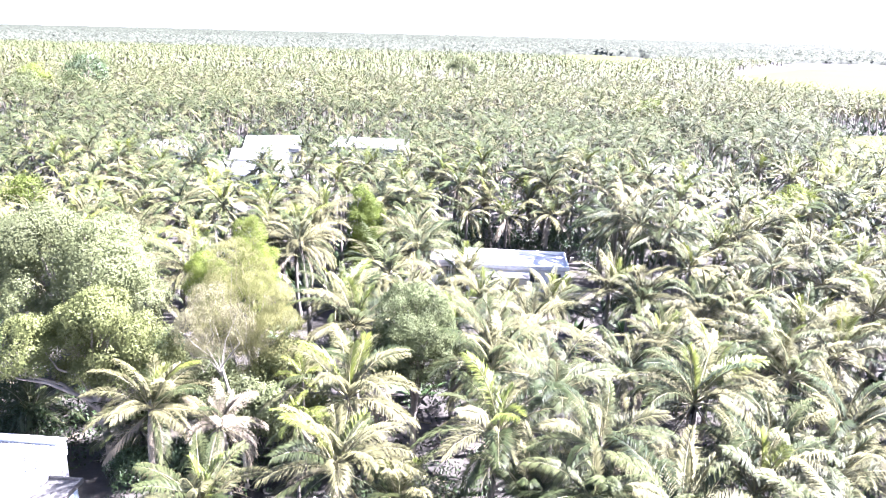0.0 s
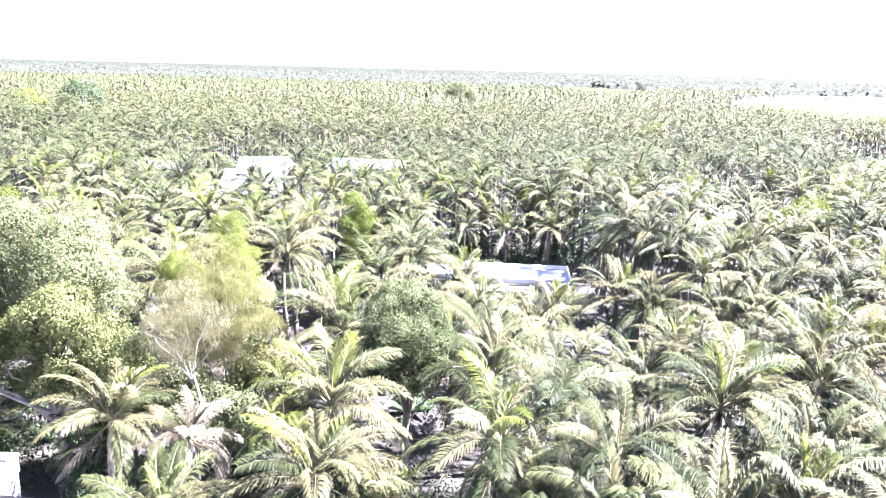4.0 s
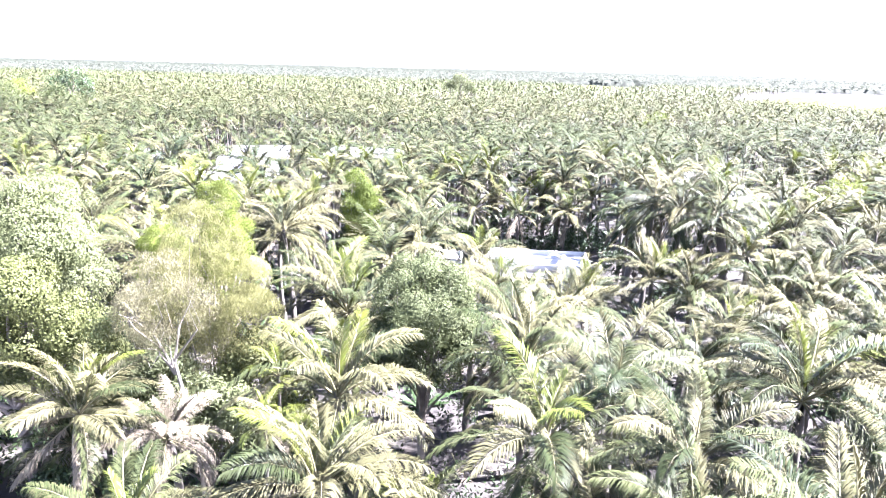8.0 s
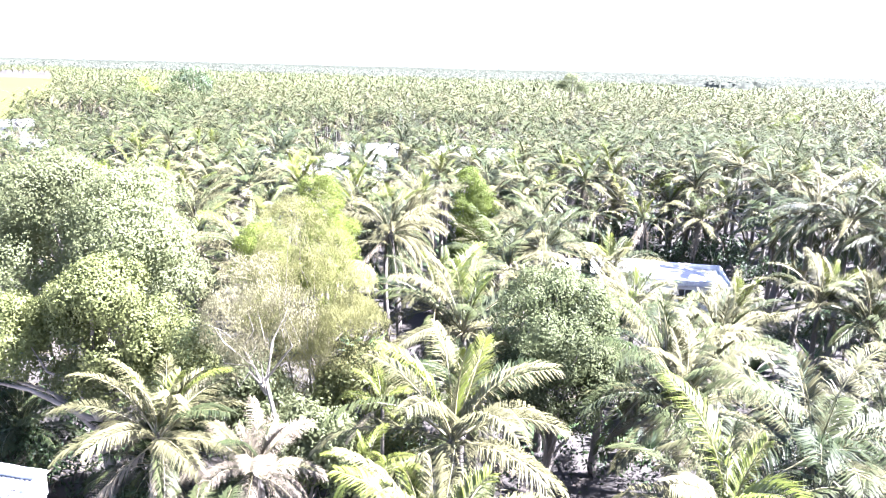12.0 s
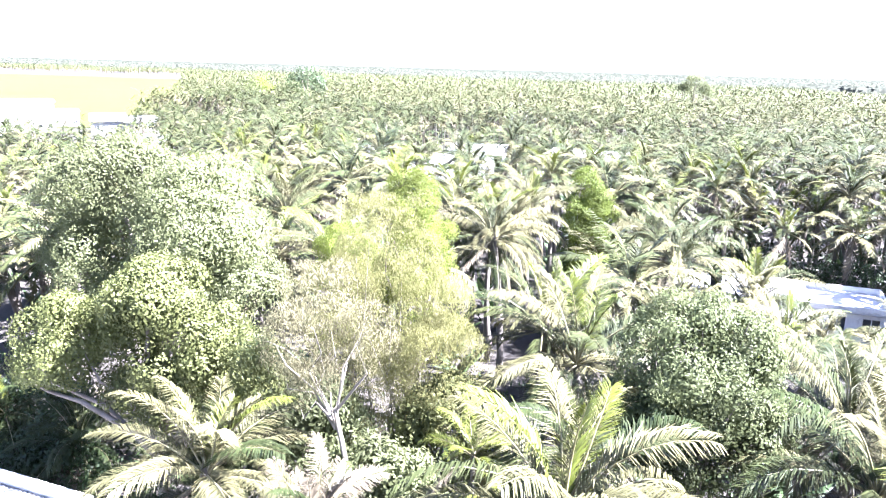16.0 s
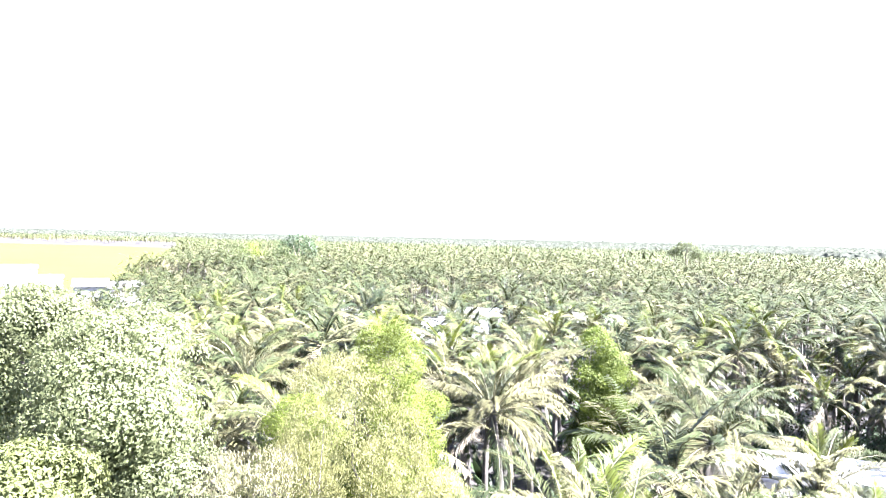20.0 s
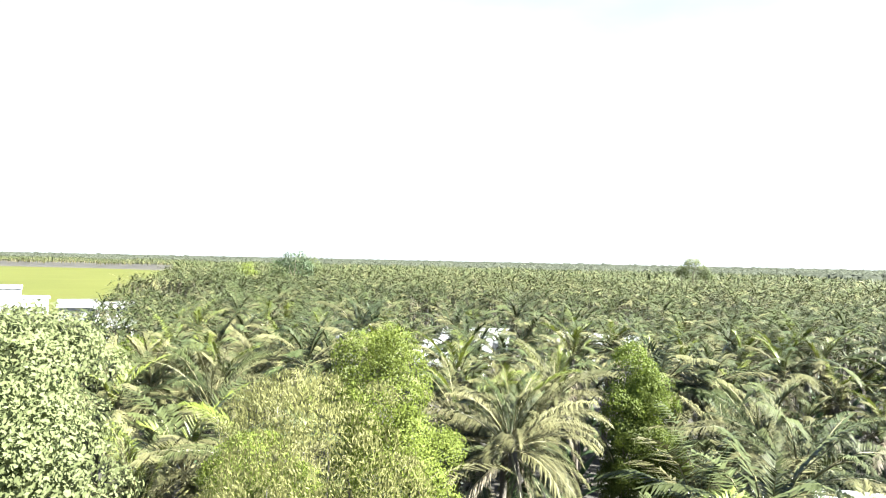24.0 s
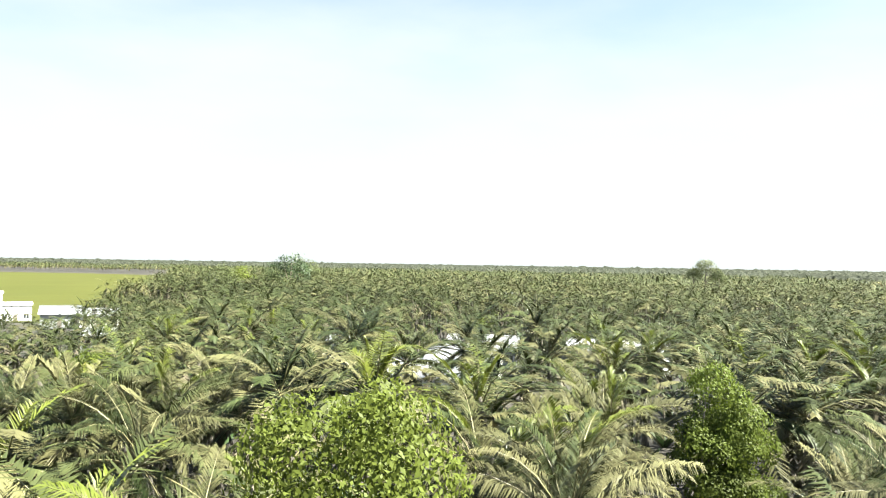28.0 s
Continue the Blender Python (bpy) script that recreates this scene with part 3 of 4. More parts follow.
def house(name, label, category, x, y, turn, w, d, h, roof, wall_mat, rise=1.2, windows=2, door=True, group=""):
    """A small rural house, its front along -y. roof: 'flat' with a parapet, 'shed' or 'gable' of corrugated sheet."""
    top = tagged(new(name), label, category, group)
    top.matrix_world = pose(x, y, 0, 0, 0, turn)
    th = 0.2
    front = []
    slots = np.linspace(0, w, windows + (2 if door else 1) + 1)
    for k in range(len(slots) - 1):
        c = (slots[k] + slots[k + 1]) / 2
        front.append((c - 0.45, c + 0.45, 0.0, 2.1) if door and k == len(slots) // 2 - 1 else (c - 0.6, c + 0.6, 1.0, 2.2))
    side_holes = [(d * 0.5 - 0.6, d * 0.5 + 0.6, 1.0, 2.2)]
    spots = [(0, 0, 0, w, front), (w, 0, 90, d, side_holes), (w, d, 180, w, []), (0, d, 270, d, side_holes)]
    for px, py, rot, length, holes in spots:
        wall = part_bm("wall", wall_bm(length - th, h, th, holes), wall_mat, top)
        wall.matrix_local = pose(px, py, 0, 0, 0, rot)
        for a, b, lo, hi in holes:
            base = pose(px, py, 0, 0, 0, rot)
            if lo == 0.0:
                leaf = part_bm("door", boxes([(a, 0.08, 0, b, 0.12, hi)], 0.01), WOOD, top, "plank door, closed")
                leaf.matrix_local = base
            else:
                win = part_bm("window", boxes([(a, 0.06, lo, a + 0.06, 0.14, hi), (b - 0.06, 0.06, lo, b, 0.14, hi), (a + 0.06, 0.06, lo, b - 0.06, 0.14, lo + 0.06), (a + 0.06, 0.06, hi - 0.06, b - 0.06, 0.14, hi), ((a + b) / 2 - 0.03, 0.06, lo + 0.06, (a + b) / 2 + 0.03, 0.14, hi - 0.06)]), WHITE_PAINT, top)
                win.matrix_local = base
                for p0, p1 in ((a + 0.06, (a + b) / 2 - 0.03), ((a + b) / 2 + 0.03, b - 0.06)):
                    part_bm("pane", boxes([(p0, 0.09, lo + 0.06, p1, 0.10, hi - 0.06)]), DARK_GLASS, win)
    if roof == "flat":
        part_bm("roof_slab", boxes([(-0.25, -0.25, h, w + 0.25, d + 0.25, h + 0.16)], 0.02), PALE_CEMENT, top, "pale stained concrete slab")
        k = h + 0.16
        for q, r in enumerate([(-0.25, -0.25, w + 0.25, -0.1), (-0.25, d + 0.1, w + 0.25, d + 0.25), (-0.25, -0.1, -0.1, d + 0.1), (w + 0.1, -0.1, w + 0.25, d + 0.1)]):
            part_bm("parapet", boxes([(r[0], r[1], k, r[2], r[3], k + 0.4)], 0.02), wall_mat, top)
    elif roof == "shed":
        slope = math.atan2(rise, d)
        ob = part("roof_sheet", corrugated(w + 0.8, math.hypot(d + 0.8, rise)), top, "galvanised corrugated sheet")
        ob.matrix_local = pose(-0.4, -0.4, h + 0.06, math.degrees(slope), 0, 0)
        for px in (0.0, w - th):
            bm = bmesh.new()
            vs = [bm.verts.new((px + o, yy, zz)) for o in (0, th) for yy, zz in ((0, h), (d, h), (d, h + rise))]
            bm.faces.new(vs[:3]); bm.faces.new(vs[3:][::-1])
            for q in range(3):
                bm.faces.new((vs[q], vs[3 + q], vs[3 + (q + 1) % 3], vs[(q + 1) % 3]))
            part_bm("gable", bm, wall_mat, top)
        part_bm("back_wall_top", boxes([(th + 0.003, d - th, h, w - th - 0.003, d, h + rise - 0.05)]), wall_mat, top)
    else:
        slope = math.degrees(math.atan2(rise, d / 2))
        run = math.hypot(d / 2 + 0.5, rise * (d / 2 + 0.5) / (d / 2))
        drop = rise * 0.5 / (d / 2)
        sheet_me = corrugated(w + 0.8, run)
        a = part("roof_sheet", sheet_me, top, "galvanised corrugated sheet")
        a.matrix_local = pose(-0.4, -0.5, h + 0.06 - drop, slope, 0, 0)
        b = part("roof_sheet", sheet_me, top, "galvanised corrugated sheet")
        b.matrix_local = pose(w + 0.4, d + 0.5, h + 0.06 - drop, 0, 0, 180) @ pose(0, 0, 0, slope, 0, 0)
        part_bm("ridge_cap", boxes([(-0.42, d / 2 - 0.16, h + rise + 0.06, w + 0.42, d / 2 + 0.16, h + rise + 0.12)], 0.02), METAL_ROOF, top)
        for px in (0.0, w - th):
            bm = bmesh.new()
            vs = [bm.verts.new((px + o, yy, zz)) for o in (0, th) for yy, zz in ((0, h), (d, h), (d / 2, h + rise))]
            bm.faces.new(vs[:3]); bm.faces.new(vs[3:][::-1])
            for q in range(3):
                bm.faces.new((vs[q], vs[3 + q], vs[3 + (q + 1) % 3], vs[(q + 1) % 3]))
            part_bm("gable", bm, wall_mat, top)
    return top


HOUSES = []  # rectangles kept free of trees: x0, y0, x1, y1


def keep_free(x0, y0, x1, y1):
    HOUSES.append((x0, y0, x1, y1))


def corner_house():
    """The white house by the start of the flight: a parapet block under white sheet, with a stained concrete side slab."""
    top = tagged(new("house"), "white house with a sheet roof and stained concrete side slab", "house")
    top.location = (-22.1, 35.3, 0)
    x0, y0, h = -9.0, -10.5, 3.1
    for r in [(x0, -0.2, 0, 0, 0, h + 0.38), (x0, y0, 0, x0 + 0.2, -0.2, h + 0.38), (-0.2, y0, 0, 0, -0.2, h + 0.3), (x0 + 0.2, y0, 0, -0.2, y0 + 0.2, h + 0.3)]:
        part_bm("wall", boxes([r], 0.01), WHITE_PAINT, top)
    part_bm("cornice", boxes([(x0 - 0.1, -0.3, h + 0.383, 0.12, 0.12, h + 0.5)], 0.02), WHITE_PAINT, top)
    part_bm("corner_pier", boxes([(-0.32, -0.3, 2.6, 0.1, 0.003, h + 0.38)], 0.015), WHITE_PAINT, top)
    roof = part("roof_sheet", corrugated(8.5, 10.0), top, "white-looking corrugated sheet")
    roof.matrix_local = pose(-8.75, -10.25, h + 0.02, 0.8, 0, 0)
    part_bm("side_slab", boxes([(0.004, y0, 1.95, 2.0, -1.7, 2.12)], 0.02), CONCRETE, top, "concrete slab roof stained with leaf litter and darkened for palm shade")
    part_bm("slab_rim", boxes([(1.86, y0, 2.124, 2.0, -1.7, 2.26), (0.004, -1.84, 2.124, 1.856, -1.7, 2.26)], 0.015), CONCRETE, top)
    part_bm("side_wall", boxes([(1.65, y0 + 0.1, 0, 1.8, -2.0, 1.948), (0.006, -2.15, 0, 1.648, -2.0, 1.948)], 0.01), PALE_BLUE, top)
    keep_free(-32, 24, -19.2, 36.1)


def middle_house():
    """The flat-roofed white house with a raised stair block."""
    top = house("house", "white flat-roofed house with a raised stair block, half hidden by palms", "house", -1.2, 75.4, 1, 11.0, 5.4, 2.5, "flat", WHITE_PAINT, windows=3)
    block = part_bm("stair_block", boxes([(1.6, 0.9, 2.664, 5.4, 3.6, 3.45)], 0.03), WHITE_PAINT, top)
    part_bm("block_roof", boxes([(1.45, 0.75, 3.453, 5.55, 3.75, 3.58)], 0.02), PALE_CEMENT, block)
    part_bm("veranda_roof", boxes([(0.5, -2.2, 2.15, 7.0, -0.26, 2.27)], 0.02), CONCRETE, top)
    for px in (0.6, 3.6, 6.7):
        part_bm("veranda_post", boxes([(px, -2.1, 0, px + 0.2, -1.9, 2.148)], 0.02), WHITE_PAINT, top)
    keep_free(-5.4, 69.5, 11.2, 82.2)


corner_house()
middle_house()
for row in [
    ("shed", "open shed with a sloping galvanised roof, among tall palms", "shed", -51.2, 147.1, 14, 11, 7, 2.8, "shed", GREY_WALL, 1.6),
    ("house", "low white house with a corrugated metal roof", "house", -49.5, 135.0, 10, 10, 6, 2.9, "gable", WHITE_PAINT, 1.3),
    ("house", "long house under a bright corrugated metal roof", "house", -48.3, 120.0, 8, 12, 5.6, 2.8, "gable", WHITE_PAINT, 1.5),
    ("house", "grey-blue plastered house with a pale sheet roof", "house", -33.7, 149.5, -3, 15, 8, 3.6, "shed", GREY_WALL, 0.8),
    ("shed", "small white shed with a flat roof beside a bush", "shed", -25.1, 132.8, 0, 3, 4, 2.6, "flat", WHITE_PAINT, 0.5),
    ("shed", "small white outbuilding with a flat roof beside a house", "shed", -4.8, 76.6, 2, 2.2, 3.0, 2.4, "flat", WHITE_PAINT, 0.5),
    ("house", "white house with a metal roof at the grove's edge", "house", -71.5, 143.7, 2, 8, 6, 2.9, "gable", WHITE_PAINT, 1.2),
    ("house", "two-storey white village house by the rice field", "house", -173.7, 152.8, 50, 12, 10, 7.4, "flat", WHITE_PAINT, 1),
    ("house", "long white village house with a flat roof", "house", -176, 169.5, 50, 7, 7, 4.2, "flat", WHITE_PAINT, 1),
    ("house", "village house with a grey sheet roof", "house", -155, 163, 45, 8, 7, 3.4, "gable", GREY_WALL, 1.6),
    ("house", "village house with a pale sheet roof", "house", -147.5, 167, 40, 8, 6, 3.2, "gable", WHITE_PAINT, 1.4),
    ("shed", "low shed with a sloping sheet roof", "shed", -113, 135, 30, 5, 4.5, 2.8, "shed", GREY_WALL, 0.9),
    ("house", "white-walled village house behind the palms", "house", -178, 140, 18, 12, 8, 3.6, "gable", WHITE_PAINT, 1.6),
    ("house", "distant white-roofed house among palms", "house", 34.6, 114.0, -4, 7, 6, 3.0, "gable", WHITE_PAINT, 1.2),
    ("house", "distant grey-roofed house among palms", "house", 29.7, 134.6, 3, 8, 6, 3.2, "gable", GREY_WALL, 1.2),
    ("house", "far white-roofed house in the grove", "house", -87.5, 284.4, 4, 14, 9, 5.0, "gable", WHITE_PAINT, 2.0),
]:
    nm, lb, ct, hx, hy, ht, hw, hd, hh, rf, wm, rs = row
    house(nm, lb, ct, hx, hy, ht, hw, hd, hh, rf, wm, rs, 3 if hw > 9 else 1, group="houses in the grove")
    keep_free(hx - 1.5, hy - 4.0, hx + hw + 1.5, hy + hd + 2.5)

# ---- broadleaf trees ----
TREES = []  # circles kept free of palms


def plant(*args, **kw):
    lobes = args[5]
    TREES.append((args[3], args[4], 0.8 * max(abs(l[0]) + l[3] for l in lobes)))
    return tree(*args, **kw)


plant("mango_tree", "large spreading mango tree with dense glossy leaves", "tree", -25.0, 43.2, [(-2.4, -0.2, 11.4, 3.7, 3.7, 4.6), (2.2, 0.0, 10.9, 3.7, 3.6, 4.4), (-4.2, 0.4, 8.8, 2.8, 3.0, 3.8), (4.2, -0.8, 8.6, 2.4, 2.6, 3.4), (0.0, -0.8, 7.6, 4.8, 3.6, 3.4)], LEAF_MANGO, 11, 11500, 0.14, 0.5, 9, trunk_r=0.4, limbs=18, clump=1.25)
plant("mango_tree", "lower broad tree with pale young leaves", "tree", -20.9, 37.9, [(0.6, -0.2, 9.5, 2.7, 2.2, 2.8), (3.2, 0.3, 8.2, 2.0, 1.9, 2.4), (-2.6, -0.2, 8.6, 2.6, 2.2, 2.6), (-4.8, 0.2, 7.6, 2.2, 2.0, 2.2), (0.5, 0.4, 6.4, 4.0, 2.2, 2.0)], LEAF_YELLOWISH, 12, 7000, 0.14, 0.5, 9, trunk_r=0.25, clump=1.0)
plant("acacia_tree", "tall pale feathery acacia with drooping slender leaves", "tree", -13.3, 41.7, [(-0.1, 0, 11.9, 2.3, 2.1, 2.9), (1.3, -0.4, 9.4, 2.6, 2.0, 3.2), (2.5, -0.6, 7.4, 2.1, 1.9, 3.0), (-0.6, -0.6, 6.4, 2.6, 2.0, 3.6), (0.2, -1.2, 3.6, 3.2, 1.9, 3.2), (-1.7, -0.4, 9.6, 1.6, 1.6, 2.6)], LEAF_PALE, 13, 15500, 0.08, 0.28, 9, 0.5, PALE_WOOD, trunk_r=0.14, limbs=10, clump=0.7)
plant("acacia_tree", "slender half-bare acacia with pale forked trunk and dry top", "tree", -11.9, 37.0, [(-1.6, 0.6, 11.5, 1.8, 1.5, 1.5), (-2.8, 0.6, 9.9, 1.4, 1.2, 1.5), (-0.2, 0.6, 10.2, 1.3, 1.2, 1.5), (-2.1, 0.2, 8.6, 1.3, 1.1, 1.2)], LEAF_DRY, 19, 2300, 0.10, 0.2, 9, 0.35, PALE_WOOD, trunk_r=0.10, limbs=10, clump=0.55, lean=(-1.3, 0.4), forked=0.1)
plant("broadleaf_tree", "bright green leafy tree behind a pale acacia", "tree", -13.85, 45.2, [(0, 0, 13.35, 1.35, 1.35, 1.8), (0.45, 0.0, 10.9, 1.75, 1.75, 2.6), (-3.4, 0.3, 10.0, 1.7, 1.7, 2.4), (-1.4, 0.4, 8.2, 2.6, 2.0, 3.0)], LEAF_BRIGHT, 14, 12500, 0.066, 0.48, 9, 0.1, trunk_r=0.2, clump=0.6)
plant("broadleaf_tree", "round-crowned tree with dense silvery-green leaves among palms", "tree", -2.2, 40.2, [(0, 0, 9.9, 2.6, 2.6, 2.9), (0.8, 0.2, 8.0, 2.5, 2.6, 3.0), (-1.0, -0.2, 7.6, 2.3, 2.4, 2.8)], LEAF_MANGO, 15, 8600, 0.115, 0.52, 9, trunk_r=0.2, clump=0.85)
plant("broadleaf_tree", "dark green bushy tree in the shade of larger ones", "tree", -18.3, 40.2, [(0, 0, 6.4, 1.7, 1.6, 2.3)], LEAF_DEEP, 16, 1100, 0.22, 0.42, 8, trunk_r=0.14, clump=0.7)
plant("broadleaf_tree", "low leafy tree under a pale acacia", "tree", -12.2, 38.0, [(0, 0, 4.0, 3.0, 1.8, 3.0)], LEAF_MANGO, 17, 1700, 0.22, 0.4, 8, trunk_r=0.14, clump=0.7)
plant("broadleaf_tree", "low leafy tree under a pale acacia", "tree", -15.4, 39.8, [(0, 0, 4.8, 2.6, 2.0, 3.4)], LEAF_MANGO, 20, 1700, 0.2, 0.45, 8, trunk_r=0.13, clump=0.7)
plant("broadleaf_tree", "low leafy tree under a pale acacia", "tree", -10.2, 41.0, [(0, 0, 4.8, 2.7, 2.2, 3.6)], LEAF_YELLOWISH, 21, 1800, 0.2, 0.45, 8, trunk_r=0.13, clump=0.7)
plant("broadleaf_tree", "slim upright bright green tree among palms", "tree", -10.8, 69.0, [(-0.2, 0, 10.7, 1.2, 1.2, 1.9), (0.5, 0.2, 9.2, 1.6, 1.5, 2.1), (-0.5, -0.2, 8.3, 1.7, 1.6, 2.3), (0.4, 0, 6.4, 2.2, 2.1, 2.6), (-0.1, -0.3, 4.2, 2.2, 2.2, 2.6)], LEAF_BRIGHT, 18, 5600, 0.13, 0.5, 9, 0.1, trunk_r=0.17, clump=0.9)
# dark bushes added where deep shade lies below the mango crowns
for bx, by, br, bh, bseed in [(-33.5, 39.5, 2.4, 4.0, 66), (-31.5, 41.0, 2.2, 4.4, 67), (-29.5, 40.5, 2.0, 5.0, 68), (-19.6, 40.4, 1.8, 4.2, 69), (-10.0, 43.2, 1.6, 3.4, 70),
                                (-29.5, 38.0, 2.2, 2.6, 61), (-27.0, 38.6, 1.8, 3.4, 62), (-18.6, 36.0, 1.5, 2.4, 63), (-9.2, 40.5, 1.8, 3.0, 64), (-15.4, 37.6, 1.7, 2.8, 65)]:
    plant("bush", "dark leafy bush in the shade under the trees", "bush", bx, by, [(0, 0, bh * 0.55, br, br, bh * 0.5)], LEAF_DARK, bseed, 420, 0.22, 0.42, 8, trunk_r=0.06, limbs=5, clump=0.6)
far_tree_label = "broad-crowned leafy tree rising above the palm grove"
for k, (tx, ty, tz, tr, mat) in enumerate([(37.5, 89.0, 7.8, 4.2, LEAF_BRIGHT), (-170.0, 299.1, 13, 8.5, LEAF_MANGO), (-126.3, 189.4, 11.5, 6, LEAF_MANGO), (-63.6, 266.1, 8, 7, LEAF_MANGO), (41.0, 209.8, 7, 6, LEAF_BRIGHT), (138.4, 279.3, 8.5, 5, LEAF_BRIGHT),
                                            (-16.5, 300, 16.6, 4.0, LEAF_MANGO), (-20.0, 302, 14, 3.4, LEAF_MANGO), (-12.5, 299, 13.4, 3.0, LEAF_MANGO), (-127.7, 222, 13.8, 8.0, LEAF_DARK), (-4.0, 85.4, 3.2, 3.2, LEAF_DARK), (0.6, 86.0, 3.4, 3.4, LEAF_DARK), (5.4, 86.2, 3.2, 3.4, LEAF_DARK), (10.3, 85.4, 3.2, 3.2, LEAF_DARK), (14.6, 79.5, 2.8, 3.0, LEAF_DARK), (16.3, 67.8, 2.6, 2.6, LEAF_DARK), (-150.1, 230.0, 11, 6, LEAF_BRIGHT), (-123.4, 208.0, 10.5, 5.5, LEAF_MANGO), (-54.8, 82.0, 7, 3.6, LEAF_BRIGHT), (6.6, 106.1, 6.5, 2.6, LEAF_BRIGHT), (-34.0, 131.6, 3, 3.0, LEAF_MANGO), (-51.5, 114.6, 4, 3.2, LEAF_BRIGHT), (-21.3, 129.7, 2.8, 2.4, LEAF_DARK), (-38.9, 111.0, 2.2, 2.4, LEAF_BRIGHT), (-32.7, 101.7, 2.4, 2.6, LEAF_MANGO), (-36.3, 96.6, 2, 2.2, LEAF_DARK), (-29.6, 142.2, 2.4, 2.6, LEAF_BRIGHT), (-43.1, 158.8, 3, 3.0, LEAF_DARK), (-56.5, 152.3, 3, 3.0, LEAF_MANGO), (-53.1, 162.0, 2.6, 3.4, LEAF_DARK), (-47.3, 163.2, 2.4, 3.0, LEAF_DARK), (-38.4, 162.2, 2.6, 3.2, LEAF_MANGO), (-31.5, 163.3, 2.4, 3.0, LEAF_DARK), (-24.6, 162.3, 2.6, 3.2, LEAF_DARK), (-17.7, 161.4, 2.4, 3.0, LEAF_MANGO)]):
    plant("broadleaf_tree", far_tree_label if tz > 5 else "leafy bush beside the houses", "tree", tx, ty, [(0, 0, tz, tr * 0.8, tr * 0.75, tr * 0.6), (tr * 0.5, -0.5, tz - tr * 0.3, tr * 0.6, tr * 0.6, tr * 0.5), (-tr * 0.5, 0.3, tz - tr * 0.25, tr * 0.6, tr * 0.6, tr * 0.5)], mat, 30 + k, 300 if tz > 5 else 240, 0.13 + 0.045 * tr * (1.25 if ty > 150 else 1), 0.5, 8, trunk_r=0.05 * tr, limbs=6, clump=0.26 * tr)

# ---- the palms, the singled-out ones first: crown heart x, y and height ----
NEAR = [
    (3.1, 30.4, 8.6), (5.8, 33.8, 9.1), (13.0, 34.3, 9), (7.6, 28.9, 9), (7.2, 26.7, 8), (15.8, 31.1, 8), (14.6, 28.9, 7.5), (20.2, 33.5, 8), (18.8, 30.4, 7.5), (19.7, 39.8, 8),
    (22.4, 45.7, 8), (23.7, 43.2, 8), (19.9, 43.0, 8), (13.3, 44.4, 7.5), (17.2, 49.5, 8), (19.1, 48.0, 8), (4.9, 46.5, 7.3), (2.3, 42.2, 8), (-0.0, 46.8, 7.2), (1.3, 54.6, 6.6), (6.6, 53.9, 6.4), (-0.1, 58.4, 7.2), (3.6, 59.9, 4.4), (8.0, 60.2, 4.6),
    (11.4, 55.4, 7.5), (13.6, 53.9, 7), (14.7, 63.1, 11), (17.0, 61.6, 11), (21.7, 64.0, 9), (24.0, 65.4, 9), (24.8, 58.7, 9),
]
NEAR += [
    (29.3, 63.7, 9), (32.2, 61.0, 8), (-4.3, 59.7, 8.5), (-5.2, 65.2, 8.5), (-16.2, 34.6, 6.3), (-4.1, 27.7, 8), (-9.9, 26.5, 6.2), (-4.8, 33.5, 8.4),
    (-8.4, 46.2, 8.5), (-14.7, 59.0, 9), (10.7, 41.7, 6.5), (-1.3, 28.0, 6), (4.6, 28.1, 6.5), (11.5, 29.9, 6), (-29.4, 59.3, 9),
    (-24.3, 49.1, 8), (-35.4, 62.1, 9), (-33.2, 64.7, 8.5), (-15.8, 62.6, 8.5), (-18.1, 62.5, 8.5), (-38.6, 61.5, 8), (2.6, 38.2, 8.2),
]
MIDDLE = [
    (-1.6, 84.6, 6.4), (3.1, 84.9, 6.2), (8.2, 84.6, 6.6), (0.8, 88.4, 7), (5.6, 88.8, 7), (11.0, 87.6, 7.4), (13.2, 76.6, 6.8),
    (13.3, 66.1, 11), (30.3, 73.9, 9), (37.7, 77.7, 9), (28.2, 79.7, 9), (21.6, 79.4, 10), (13.4, 81.3, 10), (-55.5, 59.4, 8), (-35.5, 64.7, 9),
    (-32.9, 67.9, 9), (-2.8, 87.4, 9), (8.0, 89.7, 9), (-6.4, 102.0, 9), (-16.0, 95.4, 9), (-23.4, 81.2, 9), (-15.3, 70.1, 9), (-56.2, 84.7, 9), (-45.4, 75.3, 9),
    (9.0, 94.4, 9), (6.4, 96.6, 9), (-9.7, 86.2, 9), (-11.5, 81.4, 9), (-43.3, 48.6, 7), (-73.7, 78.6, 9), (-76.9, 76.2, 9), (-39.0, 80.2, 9), (-36.5, 80.8, 8.5), (-7.4, 75.5, 9.6),
]
MIDDLE += [
    (-10.2, 75.0, 9.5), (-8.0, 77.6, 9), (-6.3, 80.3, 8.5), (-5.6, 71.4, 6.4), (-6.8, 66.6, 7), (-10.1, 96.6, 9.5), (-17.3, 76.6, 8.5), (-21.8, 82.5, 8.7), (-21.2, 72.6, 8.5), (-17.3, 88.2, 8.7),
    (-52.6, 70.0, 8.5), (-56.6, 78.8, 8.5), (-47.2, 86.5, 9), (-53.5, 88.2, 9), (-63.2, 88.1, 8.5), (-52.4, 79.1, 8.5), (-2.6, 92.7, 9), (-5.4, 94.2, 9), (-0.1, 91.2, 9), (-15.8, 67.0, 8),
]
rng = np.random.default_rng(21)
taken = []


